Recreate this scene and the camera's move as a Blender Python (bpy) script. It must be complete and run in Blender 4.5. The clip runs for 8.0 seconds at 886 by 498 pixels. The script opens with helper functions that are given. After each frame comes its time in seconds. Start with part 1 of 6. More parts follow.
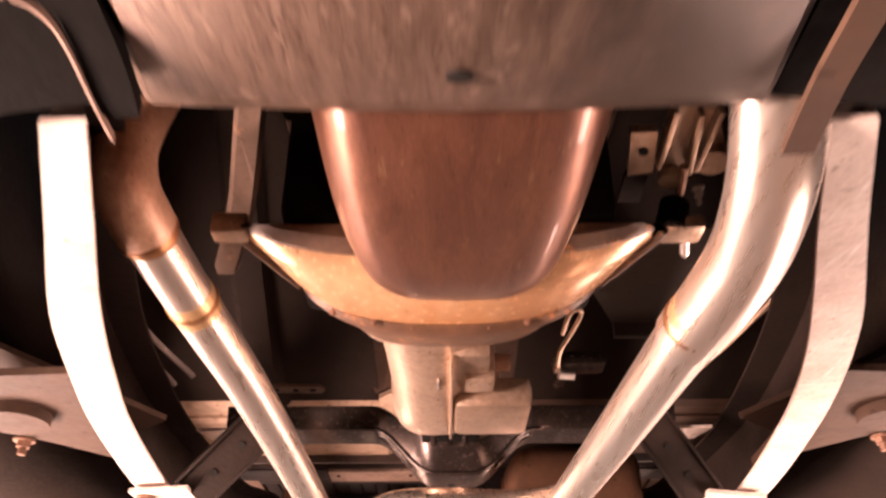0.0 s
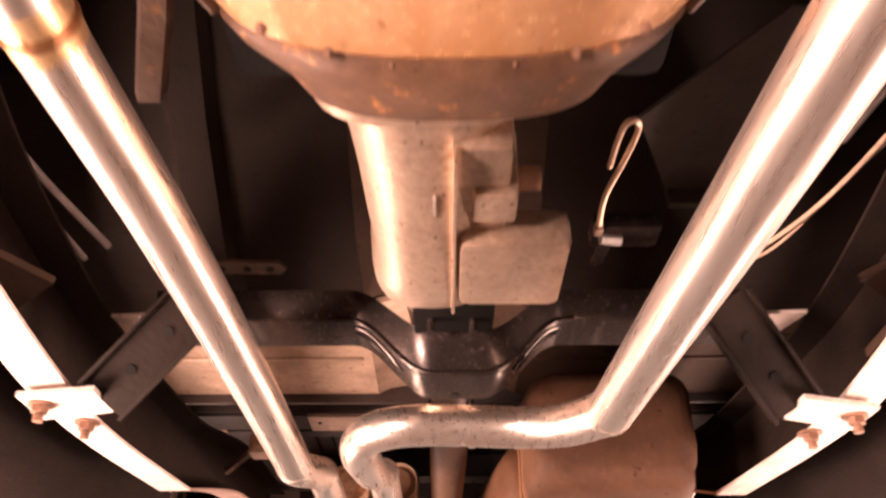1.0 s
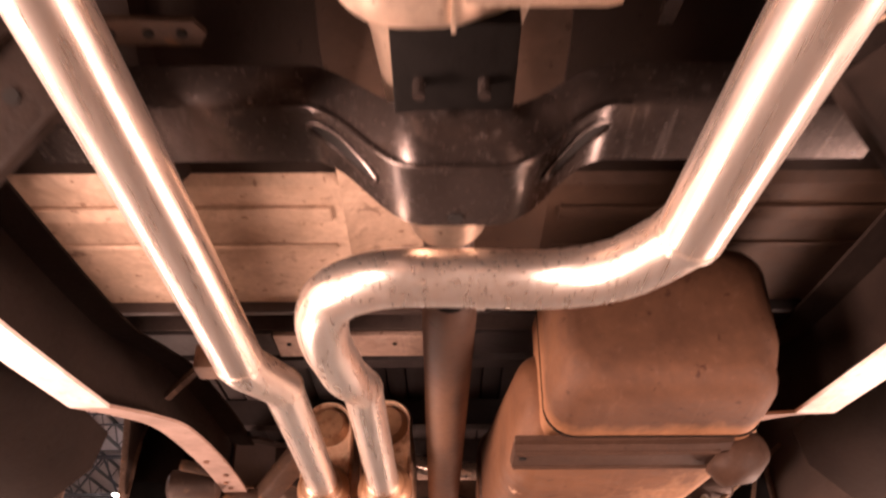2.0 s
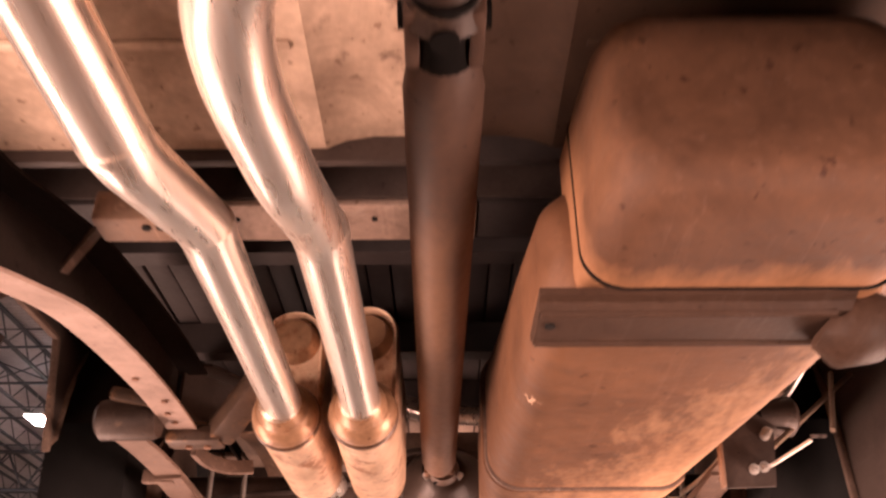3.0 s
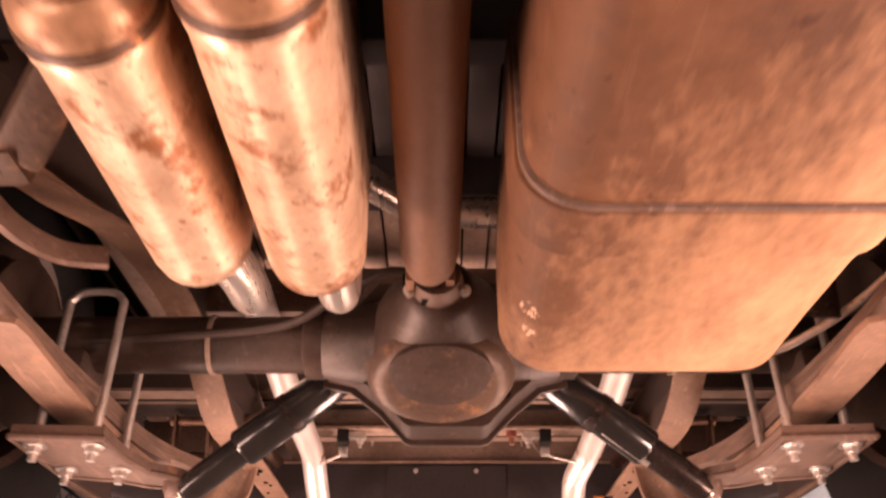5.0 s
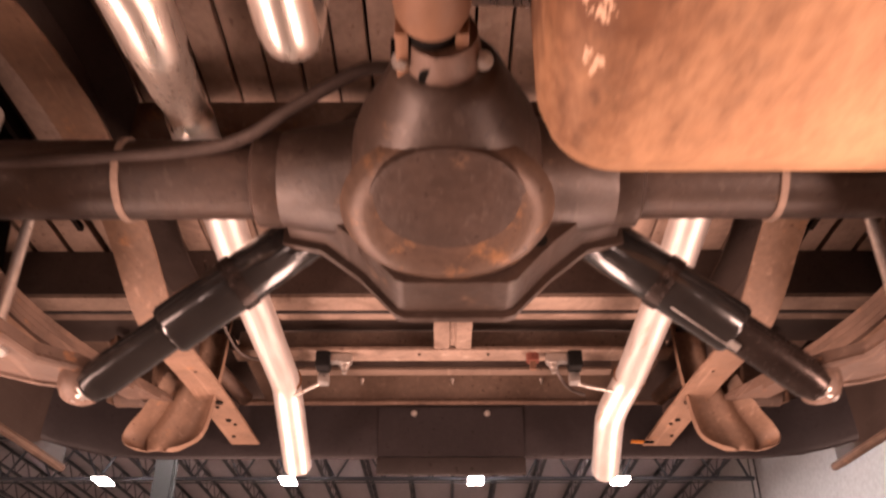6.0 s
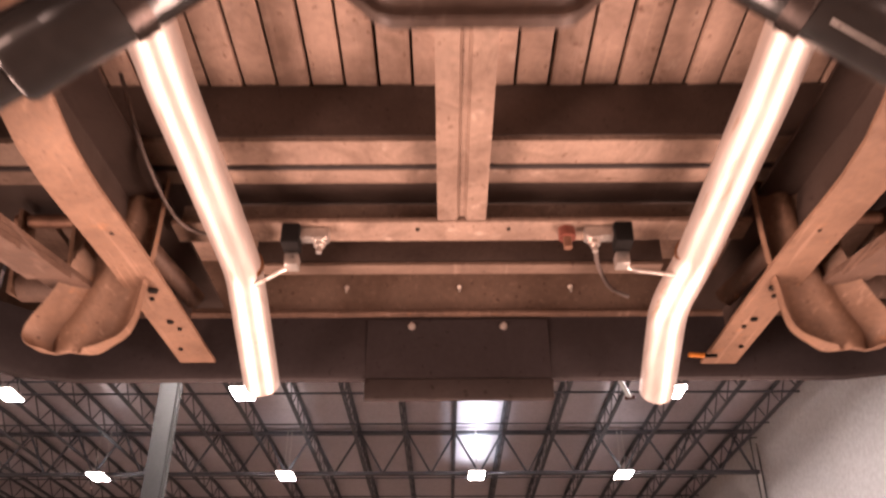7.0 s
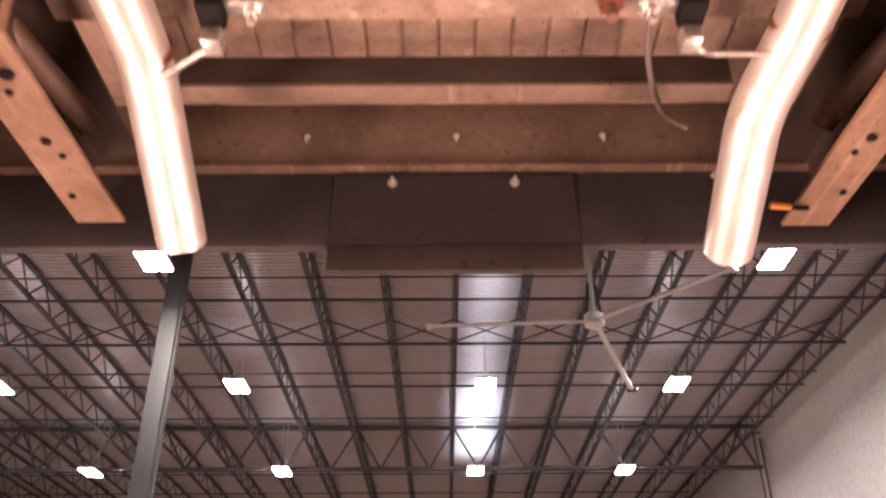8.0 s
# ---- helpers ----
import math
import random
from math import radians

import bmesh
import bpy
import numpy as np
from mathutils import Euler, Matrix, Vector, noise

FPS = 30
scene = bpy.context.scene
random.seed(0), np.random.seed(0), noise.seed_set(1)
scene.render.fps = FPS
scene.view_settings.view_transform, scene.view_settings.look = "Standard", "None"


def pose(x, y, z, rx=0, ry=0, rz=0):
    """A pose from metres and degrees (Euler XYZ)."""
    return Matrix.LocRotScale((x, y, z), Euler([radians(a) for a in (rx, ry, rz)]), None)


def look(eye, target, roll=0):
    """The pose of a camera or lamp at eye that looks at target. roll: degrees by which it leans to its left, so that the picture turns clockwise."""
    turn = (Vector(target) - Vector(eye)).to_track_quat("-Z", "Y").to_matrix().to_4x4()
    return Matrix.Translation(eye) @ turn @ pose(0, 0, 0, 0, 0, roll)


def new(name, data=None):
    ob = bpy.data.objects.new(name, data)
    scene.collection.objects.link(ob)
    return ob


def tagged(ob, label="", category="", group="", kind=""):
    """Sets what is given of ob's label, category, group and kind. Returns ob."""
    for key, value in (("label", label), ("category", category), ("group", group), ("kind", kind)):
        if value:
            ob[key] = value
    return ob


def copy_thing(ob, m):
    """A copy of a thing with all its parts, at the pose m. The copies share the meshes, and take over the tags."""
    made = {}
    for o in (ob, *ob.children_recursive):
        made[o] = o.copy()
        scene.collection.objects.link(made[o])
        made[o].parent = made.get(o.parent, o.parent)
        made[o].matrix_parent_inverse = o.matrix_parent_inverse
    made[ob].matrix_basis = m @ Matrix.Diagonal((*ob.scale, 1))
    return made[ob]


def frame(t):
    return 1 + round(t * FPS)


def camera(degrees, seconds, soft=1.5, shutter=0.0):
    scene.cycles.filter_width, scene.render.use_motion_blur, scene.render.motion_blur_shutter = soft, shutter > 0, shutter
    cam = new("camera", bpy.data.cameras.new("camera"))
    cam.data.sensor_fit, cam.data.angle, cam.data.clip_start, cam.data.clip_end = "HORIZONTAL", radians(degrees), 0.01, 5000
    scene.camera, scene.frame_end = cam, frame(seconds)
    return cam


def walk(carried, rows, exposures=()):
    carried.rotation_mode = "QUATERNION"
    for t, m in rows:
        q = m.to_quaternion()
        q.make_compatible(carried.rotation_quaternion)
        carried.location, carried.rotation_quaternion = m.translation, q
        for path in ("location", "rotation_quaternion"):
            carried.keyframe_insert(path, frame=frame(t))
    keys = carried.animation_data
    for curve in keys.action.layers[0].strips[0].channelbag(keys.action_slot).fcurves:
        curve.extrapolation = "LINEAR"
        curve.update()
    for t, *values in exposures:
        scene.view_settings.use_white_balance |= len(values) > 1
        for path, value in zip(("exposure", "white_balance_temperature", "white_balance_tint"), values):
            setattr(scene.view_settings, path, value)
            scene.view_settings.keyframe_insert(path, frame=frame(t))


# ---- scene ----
cam = camera(55.0, 8.0, soft=2.4, shutter=0.45)
ROWS = [
    (0.0, -0.0001, 0.0000, 1.2013, 120.789, 0.272, 0.005),
    (0.5, 0.0031, 0.2568, 1.1994, 120.903, 0.143, 0.104),
    (1.0, 0.0038, 0.5084, 1.1996, 120.878, 0.152, 0.154),
    (1.5, 0.0044, 0.7573, 1.2006, 120.792, 0.215, 0.167),
    (2.0, 0.0061, 1.0054, 1.2014, 120.700, 0.275, 0.156),
    (2.5, 0.0091, 1.2540, 1.2016, 120.634, 0.302, 0.134),
    (3.0, 0.0132, 1.5036, 1.2011, 120.609, 0.286, 0.108),
    (3.5, 0.0176, 1.7546, 1.2000, 120.624, 0.232, 0.087),
    (4.0, 0.0213, 2.0068, 1.1987, 120.670, 0.154, 0.076),
    (4.5, 0.0233, 2.2596, 1.1976, 120.730, 0.075, 0.078),
    (5.0, 0.0228, 2.5126, 1.1969, 120.788, 0.015, 0.092),
    (5.5, 0.0196, 2.7651, 1.1971, 120.825, -0.006, 0.118),
    (6.0, 0.0141, 3.0163, 1.1982, 120.833, 0.021, 0.150),
    (6.5, 0.0075, 3.2656, 1.2000, 120.808, 0.092, 0.181),
    (7.0, 0.0022, 3.5127, 1.2019, 120.765, 0.184, 0.199),
    (7.5, 0.0019, 3.7574, 1.2029, 120.732, 0.253, 0.190),
    (8.0, 0.0120, 4.0000, 1.2015, 120.761, 0.224, 0.137),
]
walk(cam, [(t, pose(x, y, z, a, b, c)) for t, x, y, z, a, b, c in ROWS])

# ---- world and lamps ----
world = bpy.data.worlds.new("hall_air")
world.use_nodes = True
world.node_tree.nodes["Background"].inputs[0].default_value = (0.6, 0.65, 0.75, 1)
world.node_tree.nodes["Background"].inputs[1].default_value = 0.05
scene.world = world
scene.view_settings.exposure = 0.0


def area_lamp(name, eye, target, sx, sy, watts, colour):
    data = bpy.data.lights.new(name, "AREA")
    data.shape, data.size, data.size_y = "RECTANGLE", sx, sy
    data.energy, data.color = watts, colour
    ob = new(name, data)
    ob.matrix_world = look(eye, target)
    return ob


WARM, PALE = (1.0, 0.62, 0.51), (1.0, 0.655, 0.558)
# unseen warm lamps, inferred from paired pipe highlights, low along both sides of the truck: side, start, end, distance
# out, height, width, watts
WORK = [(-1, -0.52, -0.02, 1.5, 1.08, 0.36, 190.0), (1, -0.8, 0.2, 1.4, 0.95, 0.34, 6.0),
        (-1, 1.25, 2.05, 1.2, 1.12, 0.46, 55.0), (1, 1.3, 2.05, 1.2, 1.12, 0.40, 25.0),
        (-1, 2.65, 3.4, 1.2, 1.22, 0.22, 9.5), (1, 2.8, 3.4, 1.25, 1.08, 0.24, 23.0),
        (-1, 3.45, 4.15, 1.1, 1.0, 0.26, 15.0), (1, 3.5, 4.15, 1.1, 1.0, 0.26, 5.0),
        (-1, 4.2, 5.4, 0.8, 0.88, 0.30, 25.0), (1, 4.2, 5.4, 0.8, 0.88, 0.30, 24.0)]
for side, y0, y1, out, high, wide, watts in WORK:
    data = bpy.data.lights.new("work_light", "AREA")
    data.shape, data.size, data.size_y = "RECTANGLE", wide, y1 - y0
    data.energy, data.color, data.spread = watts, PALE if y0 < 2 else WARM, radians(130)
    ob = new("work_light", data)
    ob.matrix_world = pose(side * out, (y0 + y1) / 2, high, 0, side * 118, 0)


# ---- materials ----
def material(name, base, second=None, rough=0.5, metal=0.0, scale=6.0, fine=60.0, mix=0.5, bump=0.15, stretch=(1, 1, 1), wear=None, wear_amount=0.0, coat=0.0, grime=0.35, scratch=0.0, spec=0.5):
    """A surface with two scales of colour variation, uneven gloss and fine relief; wear: a third colour in patches."""
    m = bpy.data.materials.new(name)
    m.use_nodes = True
    nt = m.node_tree
    n, link = nt.nodes, nt.links
    bsdf = n["Principled BSDF"]
    tc, mp = n.new("ShaderNodeTexCoord"), n.new("ShaderNodeMapping")
    mp.inputs["Scale"].default_value = stretch
    info, shift = n.new("ShaderNodeObjectInfo"), n.new("ShaderNodeVectorMath")
    shift.operation = "MULTIPLY_ADD"
    link.new(info.outputs["Random"], shift.inputs[0])
    shift.inputs[1].default_value = (7.3, 3.1, 5.7)
    link.new(tc.outputs["Object"], shift.inputs[2])
    link.new(shift.outputs["Vector"], mp.inputs["Vector"])
    big, small = n.new("ShaderNodeTexNoise"), n.new("ShaderNodeTexNoise")
    for node, s, d in ((big, scale, 5), (small, fine, 4)):
        node.inputs["Scale"].default_value, node.inputs["Detail"].default_value = s, d
        node.inputs["Roughness"].default_value = 0.6
        link.new(mp.outputs["Vector"], node.inputs["Vector"])
    second = second or tuple(c * 0.6 for c in base)
    ramp = n.new("ShaderNodeValToRGB")
    ramp.color_ramp.elements[0].position, ramp.color_ramp.elements[1].position = 0.5 - mix / 2, 0.5 + mix / 2
    ramp.color_ramp.elements[0].color, ramp.color_ramp.elements[1].color = (*second, 1), (*base, 1)
    link.new(big.outputs["Fac"], ramp.inputs["Fac"])
    grain = n.new("ShaderNodeMix")
    grain.data_type, grain.blend_type = "RGBA", "OVERLAY"
    grain.inputs["Factor"].default_value = 0.35
    link.new(ramp.outputs["Color"], grain.inputs["A"])
    link.new(small.outputs["Fac"], grain.inputs["B"])
    out = grain.outputs["Result"]
    if wear:
        spots, sr, wm = n.new("ShaderNodeTexNoise"), n.new("ShaderNodeValToRGB"), n.new("ShaderNodeMix")
        spots.inputs["Scale"].default_value, spots.inputs["Detail"].default_value = scale * 2.7, 8
        spots.inputs["Roughness"].default_value = 0.7
        link.new(mp.outputs["Vector"], spots.inputs["Vector"])
        edge = 0.72 - 0.3 * wear_amount
        sr.color_ramp.elements[0].position, sr.color_ramp.elements[1].position = edge - 0.05, edge + 0.06
        link.new(spots.outputs["Fac"], sr.inputs["Fac"])
        wm.data_type = "RGBA"
        link.new(sr.outputs["Color"], wm.inputs["Factor"])
        link.new(out, wm.inputs["A"])
        wm.inputs["B"].default_value = (*wear, 1)
        out = wm.outputs["Result"]
    if grime:
        dirt, dr, dm = n.new("ShaderNodeTexNoise"), n.new("ShaderNodeValToRGB"), n.new("ShaderNodeMix")
        dirt.inputs["Scale"].default_value, dirt.inputs["Detail"].default_value = scale * 1.3, 9
        dirt.inputs["Roughness"].default_value, dirt.inputs["Distortion"].default_value = 0.72, 0.8
        link.new(mp.outputs["Vector"], dirt.inputs["Vector"])
        dr.color_ramp.elements[0].position, dr.color_ramp.elements[1].position = 0.46, 0.70
        dr.color_ramp.elements[1].color = (grime, grime, grime, 1)
        link.new(dirt.outputs["Fac"], dr.inputs["Fac"])
        dm.data_type = "RGBA"
        link.new(dr.outputs["Color"], dm.inputs["Factor"])
        link.new(out, dm.inputs["A"])
        dm.inputs["B"].default_value = (base[0] * 0.22, base[1] * 0.17, base[2] * 0.14, 1)
        out = dm.outputs["Result"]
        specks, kr, km = n.new("ShaderNodeTexNoise"), n.new("ShaderNodeValToRGB"), n.new("ShaderNodeMix")
        specks.inputs["Scale"].default_value, specks.inputs["Detail"].default_value = fine * 0.9, 3
        link.new(mp.outputs["Vector"], specks.inputs["Vector"])
        kr.color_ramp.elements[0].position, kr.color_ramp.elements[1].position = 0.66, 0.71
        kr.color_ramp.elements[1].color = (0.8, 0.8, 0.8, 1)
        link.new(specks.outputs["Fac"], kr.inputs["Fac"])
        km.data_type = "RGBA"
        link.new(kr.outputs["Color"], km.inputs["Factor"])
        link.new(out, km.inputs["A"])
        km.inputs["B"].default_value = (base[0] * 0.3, base[1] * 0.22, base[2] * 0.18, 1)
        out = km.outputs["Result"]
    if scratch:
        sm, lines, lr, lm = n.new("ShaderNodeMapping"), n.new("ShaderNodeTexNoise"), n.new("ShaderNodeValToRGB"), n.new("ShaderNodeMix")
        sm.inputs["Scale"].default_value, sm.inputs["Rotation"].default_value = (90, 4, 90), (0, 0, 0.25)
        link.new(tc.outputs["Object"], sm.inputs["Vector"])
        lines.inputs["Scale"].default_value, lines.inputs["Detail"].default_value = 1.0, 4
        link.new(sm.outputs["Vector"], lines.inputs["Vector"])
        lr.color_ramp.elements[0].position, lr.color_ramp.elements[1].position = 0.60, 0.68
        lr.color_ramp.elements[1].color = (scratch, scratch, scratch, 1)
        link.new(lines.outputs["Fac"], lr.inputs["Fac"])
        lm.data_type = "RGBA"
        link.new(lr.outputs["Color"], lm.inputs["Factor"])
        link.new(out, lm.inputs["A"])
        lm.inputs["B"].default_value = tuple(min(1, c * 1.9 + 0.08) for c in base) + (1,)
        out = lm.outputs["Result"]
    link.new(out, bsdf.inputs["Base Color"])
    rr = n.new("ShaderNodeMapRange")
    rr.inputs["To Min"].default_value, rr.inputs["To Max"].default_value = max(0.03, rough * 0.75), min(1, rough * 1.3)
    link.new(small.outputs["Fac"], rr.inputs["Value"])
    link.new(rr.outputs["Result"], bsdf.inputs["Roughness"])
    bsdf.inputs["Metallic"].default_value = metal
    bsdf.inputs["Coat Weight"].default_value = coat
    bsdf.inputs["Specular IOR Level"].default_value = spec
    if bump:
        bp = n.new("ShaderNodeBump")
        bp.inputs["Strength"].default_value, bp.inputs["Distance"].default_value = bump, 0.004
        link.new(small.outputs["Fac"], bp.inputs["Height"])
        link.new(bp.outputs["Normal"], bsdf.inputs["Normal"])
    return m


def glowing(name, colour, strength):
    m = bpy.data.materials.new(name)
    m.use_nodes = True
    b = m.node_tree.nodes["Principled BSDF"]
    b.inputs["Base Color"].default_value = (*colour, 1)
    b.inputs["Emission Color"].default_value = (*colour, 1)
    b.inputs["Emission Strength"].default_value = strength
    return m


STAINLESS = material("brushed_stainless", (0.96, 0.86, 0.77), (0.83, 0.70, 0.60), 0.28, 0.95, 3, 9, 0.7, 0.004, (14, 0.5, 14), grime=0)
TAIL_STEEL = material("brushed_tail_steel", (0.84, 0.77, 0.72), (0.74, 0.66, 0.61), 0.44, 0.8, 3, 16, 0.7, 0.01, (5, 0.5, 5), (0.60, 0.45, 0.32), 0.2, grime=0)
HEAT_STAIN = material("heat_stained_stainless", (0.78, 0.56, 0.34), (0.60, 0.36, 0.16), 0.36, 0.75, 14, 160, 0.6, 0.06)
HEAT_TINT = material("heat_tinted_weld", (0.46, 0.22, 0.09), (0.24, 0.11, 0.055), 0.3, 0.8, 30, 200, 0.6, 0.3)
RUSTY_PIPE = material("rusted_downpipe", (0.66, 0.42, 0.28), (0.46, 0.265, 0.17), 0.42, 0.3, 14, 150, 0.5, 0.25)
ALUMINISED = material("dusty_muffler_steel", (0.81, 0.57, 0.40), (0.56, 0.35, 0.215), 0.36, 0.5, 7, 90, 0.5, 0.10, (1, 1, 1), (0.30, 0.12, 0.05), 0.50, grime=0.5)
TANK_BROWN = material("dark_brown_tank_steel", (0.088, 0.040, 0.020), (0.054, 0.025, 0.013), 0.7, 0.05, 4, 70, 0.8, 0.12, grime=0.45, scratch=0.05, spec=0.22)
TANK = material("dusty_tank_steel", (0.138, 0.061, 0.027), (0.082, 0.036, 0.017), 0.62, 0.05, 4, 38, 0.5, 0.32, (1, 1, 1), (0.10, 0.05, 0.028), 0.18, grime=0.45, scratch=0.05, spec=0.28)
SHAFT = material("stained_shaft_steel", (0.085, 0.046, 0.030), (0.052, 0.029, 0.020), 0.58, 0.1, 5, 80, 0.5, 0.1, grime=0.4, spec=0.35)
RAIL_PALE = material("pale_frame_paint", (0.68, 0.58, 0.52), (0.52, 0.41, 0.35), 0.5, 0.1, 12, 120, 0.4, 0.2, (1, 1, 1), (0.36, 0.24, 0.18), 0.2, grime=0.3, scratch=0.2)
RAIL_RUST = material("rusty_frame_steel", (0.25, 0.150, 0.098), (0.165, 0.096, 0.062), 0.6, 0.15, 9, 110, 0.5, 0.3, (1, 1, 1), (0.36, 0.17, 0.075), 0.2, grime=0.4, scratch=0.2)
BLACK_STEEL = material("satin_black_steel", (0.062, 0.046, 0.040), (0.034, 0.026, 0.023), 0.25, 0.7, 8, 140, 0.5, 0.03, wear=(0.12, 0.09, 0.075), wear_amount=0.15, scratch=0.25)
BRACKET_BROWN = material("dull_brown_bracket_paint", (0.068, 0.048, 0.040), (0.045, 0.031, 0.026), 0.5, 0.2, 10, 140, 0.5, 0.15, scratch=0.05)
RAIL_MID = material("dusty_pink_frame_paint", (0.34, 0.235, 0.19), (0.24, 0.16, 0.125), 0.55, 0.1, 12, 120, 0.4, 0.2, (1, 1, 1), (0.20, 0.11, 0.07), 0.25, grime=0.35)
GLOSS_BLACK = material("gloss_black_paint", (0.010, 0.009, 0.009), (0.018, 0.016, 0.015), 0.20, 0.0, 8, 140, 0.5, 0.04, wear=(0.07, 0.055, 0.045), wear_amount=0.1, coat=0.5)
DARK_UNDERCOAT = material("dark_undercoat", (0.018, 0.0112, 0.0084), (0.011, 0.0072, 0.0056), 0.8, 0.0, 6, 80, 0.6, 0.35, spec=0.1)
# Oily black, taken almost to zero so the colour also holds shade.
SHADE_BLACK = material("oily_black_in_shade", (0.0055, 0.0044, 0.0038), (0.004, 0.0032, 0.0028), 0.75, 0.0, 6, 80, 0.6, 0.3, spec=0.06)
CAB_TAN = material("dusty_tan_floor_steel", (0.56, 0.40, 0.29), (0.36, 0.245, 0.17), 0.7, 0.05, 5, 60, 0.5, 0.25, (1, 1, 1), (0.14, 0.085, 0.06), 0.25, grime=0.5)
BED_STEEL = material("dirty_bed_steel", (0.19, 0.125, 0.09), (0.09, 0.058, 0.044), 0.65, 0.15, 7, 90, 0.6, 0.3, (1, 1, 1), (0.38, 0.19, 0.09), 0.25, grime=0.6, scratch=0.2)
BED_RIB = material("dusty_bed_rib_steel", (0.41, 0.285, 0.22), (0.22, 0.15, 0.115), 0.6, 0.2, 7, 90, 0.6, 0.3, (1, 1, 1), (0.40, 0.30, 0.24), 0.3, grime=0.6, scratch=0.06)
SILL_STEEL = material("weathered_sill_steel", (0.33, 0.235, 0.18), (0.18, 0.125, 0.097), 0.6, 0.2, 9, 120, 0.6, 0.25, (1, 1, 1), (0.40, 0.31, 0.25), 0.3, grime=0.6, scratch=0.0)
CAST_ALU = material("cast_aluminium", (0.58, 0.45, 0.35), (0.40, 0.28, 0.20), 0.36, 0.8, 5, 110, 0.8, 0.12, (1, 1, 1), (0.26, 0.14, 0.075), 0.25, grime=0.4)
BELL_ALU = material("oil_stained_aluminium", (0.58, 0.365, 0.21), (0.38, 0.21, 0.10), 0.25, 0.4, 3.5, 90, 0.8, 0.015, (1, 1, 1), (0.42, 0.19, 0.07), 0.2, grime=0.25)
BELL_LIP = material("oily_brown_flange", (0.115, 0.058, 0.031), (0.058, 0.030, 0.018), 0.42, 0.2, 12, 110, 0.5, 0.25, (1, 1, 1), (0.42, 0.17, 0.05), 0.35, grime=0.5)
OIL_PAN = material("brown_oily_pan", (0.25, 0.112, 0.066), (0.145, 0.062, 0.042), 0.34, 0.8, 6, 120, 0.5, 0.012, (5, 1, 3), (0.32, 0.18, 0.10), 0.25, grime=0.4, coat=0.3)
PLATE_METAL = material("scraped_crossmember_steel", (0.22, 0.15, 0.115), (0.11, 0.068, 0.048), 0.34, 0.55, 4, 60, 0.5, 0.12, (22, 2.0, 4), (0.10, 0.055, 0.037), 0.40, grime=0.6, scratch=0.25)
DIFF_IRON = material("oily_axle_iron", (0.060, 0.036, 0.026), (0.030, 0.019, 0.014), 0.46, 0.3, 7, 100, 0.55, 0.2, (1, 1, 1), (0.12, 0.07, 0.042), 0.2, grime=0.4, scratch=0.1)
SPRING_STEEL = material("dusty_spring_steel", (0.17, 0.105, 0.075), (0.09, 0.055, 0.04), 0.6, 0.2, 9, 110, 0.5, 0.25, (1, 1, 1), (0.30, 0.13, 0.05), 0.2, grime=0.5, scratch=0.2)
ZINC = material("zinc_hardware", (0.72, 0.68, 0.64), (0.55, 0.5, 0.46), 0.3, 0.8, 20, 150, 0.5, 0.1, grime=0.2)
MUFFLER_RUST = material("rust_stained_muffler_dome", (0.38, 0.215, 0.12), (0.21, 0.11, 0.058), 0.40, 0.4, 11, 90, 0.6, 0.12, (1, 1, 1), (0.20, 0.08, 0.035), 0.35, grime=0.45)
DIFF_RUST = material("rust_stained_axle_iron", (0.100, 0.057, 0.035), (0.050, 0.030, 0.021), 0.5, 0.3, 9, 100, 0.6, 0.2, (1, 1, 1), (0.20, 0.10, 0.045), 0.35, grime=0.5)
STRAP_BROWN = material("dark_brown_strap_paint", (0.050, 0.026, 0.016), (0.032, 0.017, 0.011), 0.6, 0.0, 10, 140, 0.5, 0.15, scratch=0.05, spec=0.15)
BED_DARK = material("dark_bed_steel", (0.040, 0.031, 0.029), (0.024, 0.019, 0.018), 0.55, 0.1, 7, 90, 0.6, 0.25, grime=0.3, spec=0.3)
# Dim brown; on the right half of the cab floor it stands for shade.
CAB_DIM_BROWN = material("dim_brown_floor_steel", (0.068, 0.038, 0.024), (0.036, 0.021, 0.014), 0.65, 0.0, 5, 60, 0.6, 0.2, grime=0.5, spec=0.2)
BOLT_BROWN = material("rusted_bolt", (0.30, 0.17, 0.11), (0.17, 0.09, 0.06), 0.5, 0.5, 30, 200, 0.5, 0.2)
BUMPER_DARK = material("dark_valance_paint", (0.038, 0.031, 0.032), (0.026, 0.022, 0.023), 0.5, 0.0, 4, 90, 0.6, 0.08, grime=0.3, spec=0.25)
PANEL_BROWN = material("brown_backing_panel", (0.17, 0.115, 0.085), (0.12, 0.08, 0.06), 0.6, 0.0, 5, 80, 0.6, 0.1, scratch=0.15)
RUBBER = material("black_rubber", (0.009, 0.008, 0.008), (0.006, 0.0055, 0.005), 0.7, 0.0, 12, 150, 0.5, 0.15, spec=0.12)
CABLE_GREY = material("grey_cable_sheath", (0.16, 0.13, 0.12), (0.10, 0.08, 0.07), 0.4, 0.0, 20, 200, 0.5, 0.05)
HOLE_BLACK = material("hole_shadow", (0.012, 0.01, 0.009), (0.008, 0.007, 0.006), 0.9, 0.0, 20, 100, 0.5, 0.0, grime=0, spec=0.1)
RED_PLASTIC = material("red_lens_plastic", (0.17, 0.05, 0.035), (0.12, 0.04, 0.028), 0.35, 0.0, 20, 100, 0.5, 0.0)
ORANGE_PLASTIC = material("orange_connector_plastic", (0.75, 0.30, 0.05), (0.6, 0.22, 0.04), 0.4, 0.0, 20, 100, 0.5, 0.0)
